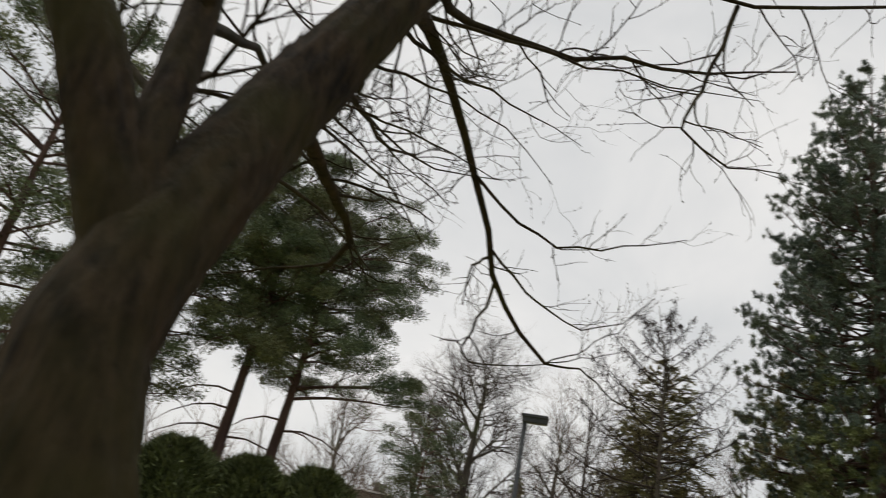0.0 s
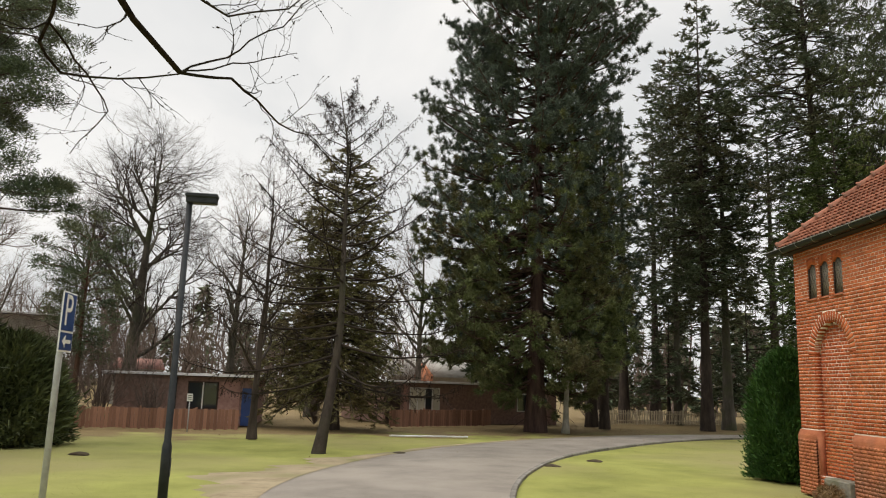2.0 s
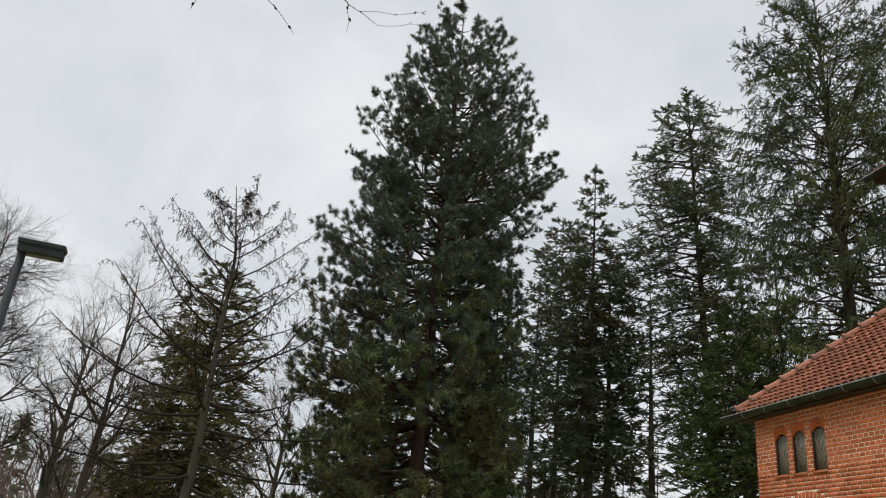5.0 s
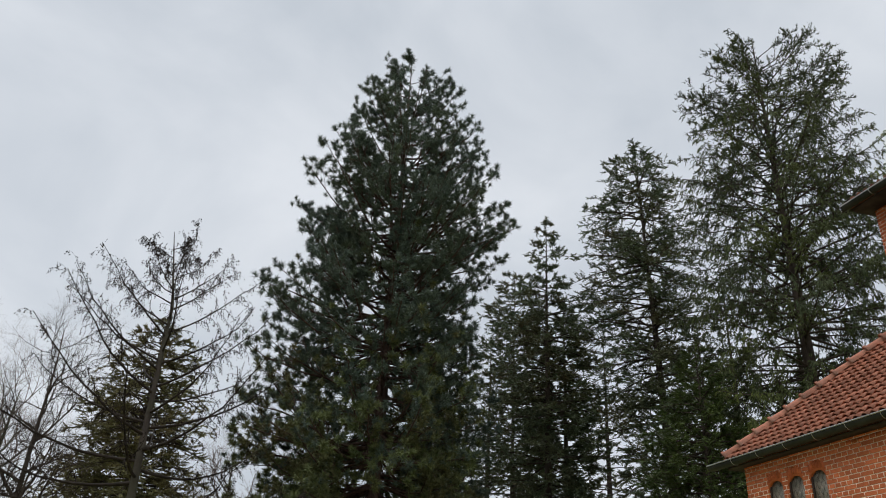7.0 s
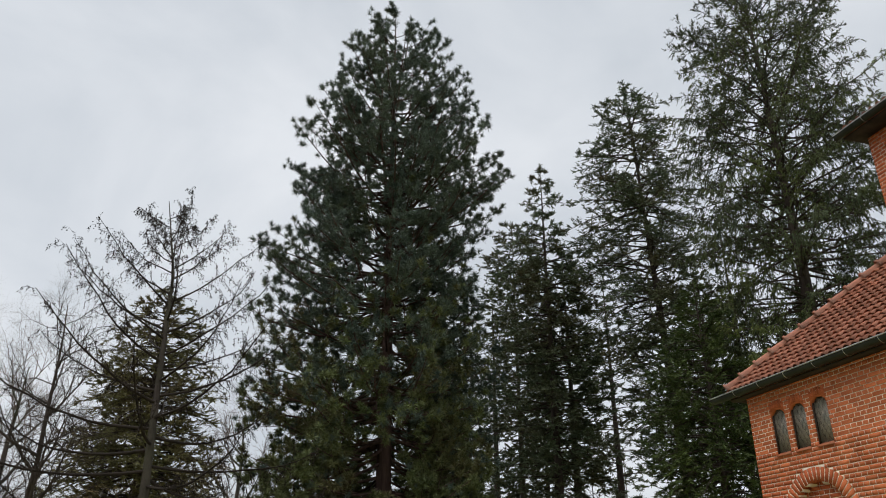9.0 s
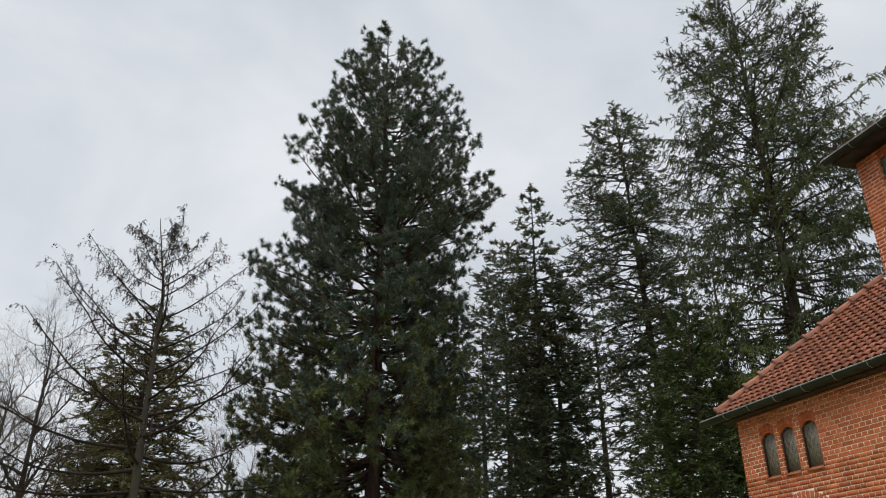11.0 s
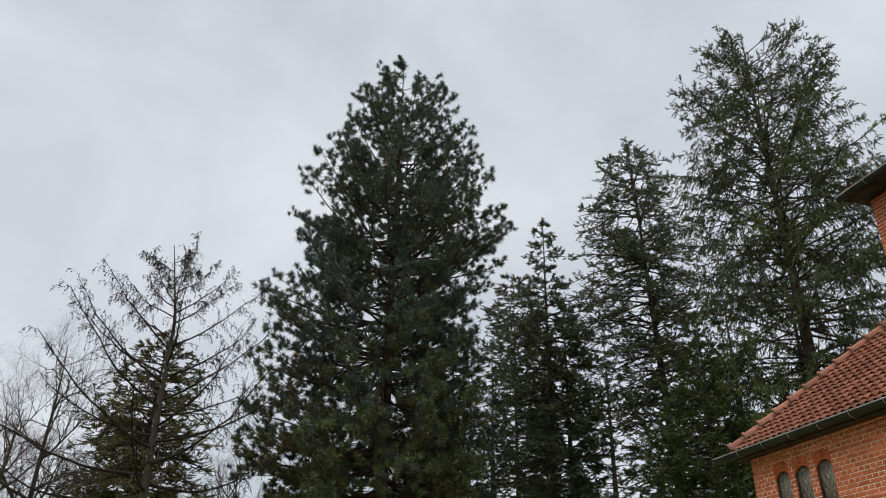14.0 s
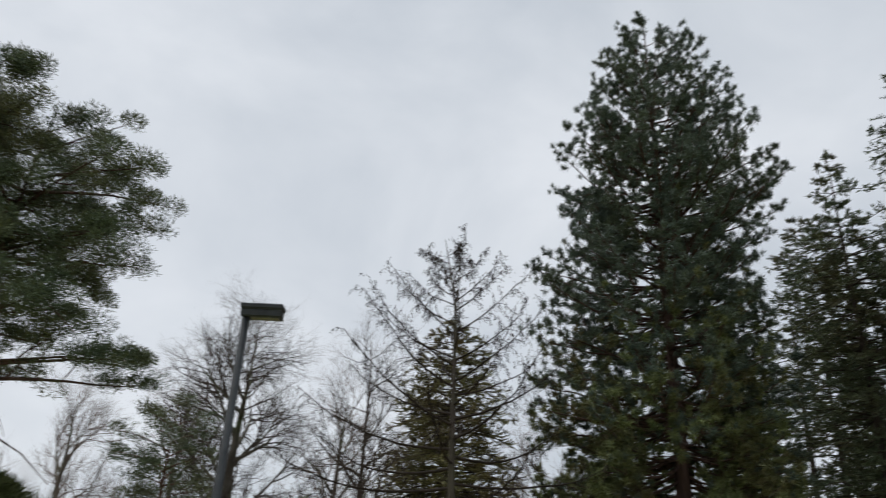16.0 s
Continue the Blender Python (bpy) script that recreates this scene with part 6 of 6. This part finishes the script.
    # the lowest boughs carry few twigs, the others many
    Qa, Ra = grow(P[:9], R[:9], 5, 0.72, 48, rng, 7, 0.3, 1.0, 0.14, 0.18, 0.009, 0.6, 0.6, 0.5)
    Qb, Rb = grow(P[9:], R[9:], 13, 1.05, 48, rng, 7, 0.1, 1.0, 0.1, 0.2, 0.01, 0.6, 0.6, 0.5)
    Q, QR = np.concatenate([Qa, Qb]), np.concatenate([Ra, Rb])
    tubes(t, Q, QR, 4)
    Q2, Q2R = grow(Q, QR, 4, 0.45, 46, rng, 5, 0.25, 1.0, 0.1, 0.22, 0.0055, 0.5, 0.8, 0.4)
    tubes(t, Q2, Q2R, 3)
    # higher growth of the crown
    LP, LR = np.concatenate([LP, TP[:, 10:]]), np.concatenate([LR, TR[:, 10:]])
    U, UR = grow(LP, LR, 7, 2.2, 50, rng, 8, 0.35, 1.0, 0.3, 0.18, 0.04, 0.8, 0.6, 0.4)
    tubes(t, U, UR, 5)
    U2, U2R = grow(U, UR, 6, 1.0, 46, rng, 6, 0.2, 1.0, 0.15, 0.2, 0.012, 0.7, 0.6, 0.4)
    tubes(t, U2, U2R, 3)
    U3, U3R = grow(U2, U2R, 3, 0.45, 46, rng, 5, 0.2, 1.0, 0.1, 0.22, 0.005, 0.5, 0.8, 0.4)
    tubes(t, U3, U3R, 3)
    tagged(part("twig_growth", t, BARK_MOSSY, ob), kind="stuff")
    # winter buds
    bd = Geo()
    C, D, _ = at_s(Q2, Q2R, rng.uniform(0.3, 1, (len(Q2), 3)))
    blades(bd, C.reshape(-1, 3), D.reshape(-1, 3) + rng.normal(0, 0.4, (C.size // 3, 3)), 0.022, 0.012, rng)
    tagged(part("bud_growth", bd, BARK_MOSSY, ob), kind="stuff")


near_tree()

# ---- shrubs ----
for (x, y, rx, ry, h, sd) in ((-12.2, 25.2, 1.65, 1.6, 3.2, 401), (-13.9, 24.2, 1.8, 1.8, 4.3, 403), (-15.6, 22.6, 1.9, 1.8, 4.2, 405), (-17.4, 20.8, 2.0, 1.9, 4.3, 407), (-19.2, 18.8, 2.0, 2.0, 4.2, 409)):
    shrub("yew_bush", "dense dark green yew bush at the lawn's edge", (x, y, 0), rx, ry, h, sd, YEW, 17000, 0.32, 0.07, group="yew bushes")
shrub("thuja_bush", "clipped green thuja beside the chapel corner", (9.75, 21.4, 0), 1.0, 1.0, 3.35, 421, THUJA, 26000, 0.14, 0.04, tip=0.6, upright=0.7)
shrub("low_bush", "low dead-brown bush at the chapel foot", (8.35, 17.0, 0), 0.25, 0.3, 0.35, 425, LITTER, 900, 0.1, 0.015)


def bare_shrub(base, h, w, seed):
    rng = np.random.default_rng(seed)
    ob = thing("bare_shrub", "leafless brown shrub of many thin stems", "shrub", base, "leafless shrubs")
    k = 26
    a, r = rng.uniform(0, 6.28, k), rng.uniform(0.2, 1, k) * w
    s = np.linspace(0, 1, 6)[None]
    P = np.stack([np.cos(a)[:, None] * r[:, None] * s ** 0.8, np.sin(a)[:, None] * r[:, None] * s ** 0.8, h * rng.uniform(0.6, 1, k)[:, None] * s], -1) + rng.normal(0, 0.04, (k, 6, 3)) * s[..., None]
    R = 0.022 * (1 - 0.8 * s) * np.ones((k, 1))
    g = Geo()
    tubes(g, P, R, 4)
    Q, QR = grow(P, R, 7, h * 0.35, 40, rng, 5, 0.2, 1.0, 0.15, 0.2, 0.012, 0.6, 0.7, 0.4)
    tubes(g, Q, QR, 3)
    Q2, Q2R = grow(Q, QR, 7, h * 0.18, 40, rng, 2, 0.2, 1.0, 0.1, 0.2, 0.008, 0.6, 0.8, 0.4)
    spikes(g, Q2[:, 0], Q2[:, -1], Q2R[:, 0])
    tagged(part("twig_growth", g, TWIG_HAZE, ob), kind="stuff")


for (x, y, h, w, sd) in ((13.5, 60.0, 4.6, 2.4, 625), (19.0, 66.0, 6.0, 3.0, 627), (26.0, 64.0, 6.0, 3.0, 629), (8.5, 62.0, 5.0, 2.6, 631), (-13.0, 38.5, 5.6, 2.6, 611), (-16.8, 40.5, 6.4, 2.8, 613), (-20.5, 36.5, 6.0, 2.8, 615), (-9.0, 45.5, 6.4, 2.8, 617), (-4.4, 47.5, 6.0, 2.8, 619), (-0.4, 51.0, 5.4, 2.6, 621), (-24.0, 40.0, 7.0, 3.2, 623), (-13.4, 35.6, 3.6, 1.6, 601), (-15.6, 37.0, 4.2, 1.8, 603), (-11.4, 36.0, 2.6, 1.2, 605), (-4.9, 41.5, 2.4, 1.3, 607), (-17.8, 33.5, 3.4, 1.6, 609)):
    bare_shrub((x, y, 0), h, w, sd)


# ---- grass, litter and distance ----
def scatter():
    rng = np.random.default_rng(501)
    n = 60000
    x, y = rng.uniform(-16, 22, n), 11.5 + 30 * rng.uniform(0, 1, n) ** 1.6
    ok = ~on_road(x, y) & ~((x > WX - 0.1) & (y < CY + 0.1))
    x, y = x[ok], y[ok]
    z = 0.03 * np.sin(x * 0.35) * np.cos(y * 0.27) - 0.04
    P = np.stack([x, y, z], -1)
    g = Geo()
    D = rng.normal(0, 0.4, P.shape) + np.array([0, 0, 1.0])
    needles(g, P, D, rng.uniform(0.01, 0.026, len(P)), rng.uniform(0.006, 0.014, len(P)), rng)
    tagged(part("grass", g, GRASS), "short mossy grass on the lawn", "grass", kind="stuff")
    n = 2200
    x, y = rng.uniform(-14, 24, n), 20 + 30 * rng.uniform(0, 1, n) ** 0.5
    ok = (0.91 * y - 0.41 * x > 31) | (rng.random(n) < 0.12)
    x, y = x[ok], y[ok]
    g = Geo()
    P = np.stack([x, y, 0.03 * np.sin(x * 0.35) * np.cos(y * 0.27) + 0.0 + 0.08 * on_road(x, y)], -1)
    D = rng.normal(0, 1, P.shape)
    D[:, 2] = rng.uniform(0.05, 0.2, len(P))
    blades(g, P, D, rng.uniform(0.03, 0.075, len(P)), rng.uniform(0.02, 0.04, len(P)), rng)
    tagged(part("fallen_leaves", g, LITTER), "brown fallen leaves strewn over grass and drive", "leaves", kind="stuff")
    # molehills
    for (mx, my) in ((-0.4, 26.0), (3.9, 23.4), (5.6, 25.3), (-9.0, 23.0)):
        mo = thing("molehill", "small dark heap of earth in the lawn", "molehill", (mx, my, -0.03), "molehills")
        k = 14
        a, v = np.meshgrid(np.linspace(0, 2 * np.pi, k, endpoint=False), np.linspace(0, 1, 6))
        r = 0.26 * (1 - v ** 2.5) * (1 + 0.15 * np.sin(3 * a + mx) + 0.06 * rng.normal(size=a.shape))
        idx = np.arange(a.size).reshape(a.shape)
        h = Geo()
        h.add(np.stack([np.cos(a) * r, np.sin(a) * r, 0.09 * v], -1).reshape(-1, 3), None, np.stack([idx[:-1], np.roll(idx[:-1], -1, 1), np.roll(idx[1:], -1, 1), idx[1:]], -1).reshape(-1, 4))
        part("earth", h, EARTH, mo)


def far_woods():
    """Leafless thicket and dark conifers far behind, all round the park."""
    rng = np.random.default_rng(511)
    g, e = Geo(), Geo()
    n = 320
    az = np.concatenate([rng.uniform(-0.85, -0.1, 170), rng.uniform(-0.1, 0.95, 110), rng.uniform(0.95, 5.4, 40)])
    d = rng.uniform(58, 105, n)
    H = rng.uniform(5, 11, n)
    base = np.stack([np.sin(az) * d, 8 + np.cos(az) * d, np.zeros(n)], -1)
    P = base[:, None] + np.stack([rng.normal(0, 0.3, (n, 6)), rng.normal(0, 0.3, (n, 6)), np.linspace(0, 1, 6)[None] * H[:, None]], -1)
    R = 0.16 * (1 - 0.8 * np.linspace(0, 1, 6))[None] * np.ones((n, 1))
    tubes(g, P, R, 4)
    Q, QR = grow(P, R, 7, 4.6, 50, rng, 5, 0.1, 1.0, 0.35, 0.2, 0.07, 0.7, 0.7, 0.4)
    tubes(g, Q, QR, 3)
    Q2, Q2R = grow(Q, QR, 8, 2.4, 45, rng, 2, 0.2, 1.0, 0.2, 0.2, 0.04, 0.6, 0.8, 0.3)
    needles(g, Q2[:, 0], Q2[:, -1] - Q2[:, 0], np.linalg.norm(Q2[:, -1] - Q2[:, 0], axis=1), Q2R[:, 0] * 2, rng)
    tagged(part("thicket", g, TWIG_HAZE), "leafless woodland edge in the distance", "woods", kind="stuff")
    k = 110
    az = rng.uniform(0, 2 * np.pi, k)
    d = rng.uniform(75, 125, k)
    H = rng.uniform(7, 15, k)
    per = 300
    u = rng.uniform(0, 1, (k, per))
    a2 = rng.uniform(0, 2 * np.pi, (k, per))
    r = (1 - u) * (H * 0.2)[:, None] * rng.uniform(0.4, 1, (k, per))
    X = (np.sin(az) * d)[:, None] + np.cos(a2) * r
    Y = 15 + (np.cos(az) * d)[:, None] + np.sin(a2) * r
    Z = 0.5 + u * H[:, None]
    pos = np.stack([X, Y, Z], -1).reshape(-1, 3)
    dr = np.stack([np.cos(a2), np.sin(a2), np.full_like(a2, -0.3)], -1).reshape(-1, 3) + rng.normal(0, 0.3, (k * per, 3))
    needles(e, pos, dr, 1.5, 0.7, rng)
    tagged(part("far_conifers", e, NEEDLE_DARK), "dark evergreens in the distance", "woods", kind="stuff")


scatter()
far_woods()

# ---- single bricks and tiles of the chapel, last ----
for wall, items in BRICK_JOBS:
    kinds = {}
    for c, size in items:
        key = round(size[1], 2)
        if key not in kinds:
            kinds[key] = block((size[0], key, size[2]), BRICK_PIECE, 0.004, name="brick")
        ob = new("brick", kinds[key])
        ob.parent = wall
        ob.location = c
for roof, me, items, au, an in TILE_JOBS:
    rot = Matrix((au, (0, 1, 0), an)).transposed().to_4x4()
    rng = random.Random(77)
    for o in items:
        ob = new("tile", me)
        ob.parent = roof
        ob.matrix_world = Matrix.Translation(o) @ rot @ pose(0, 0, rng.uniform(0, 0.006), rng.uniform(-0.8, 0.8), rng.uniform(-1, 1), rng.uniform(-1.2, 1.2))
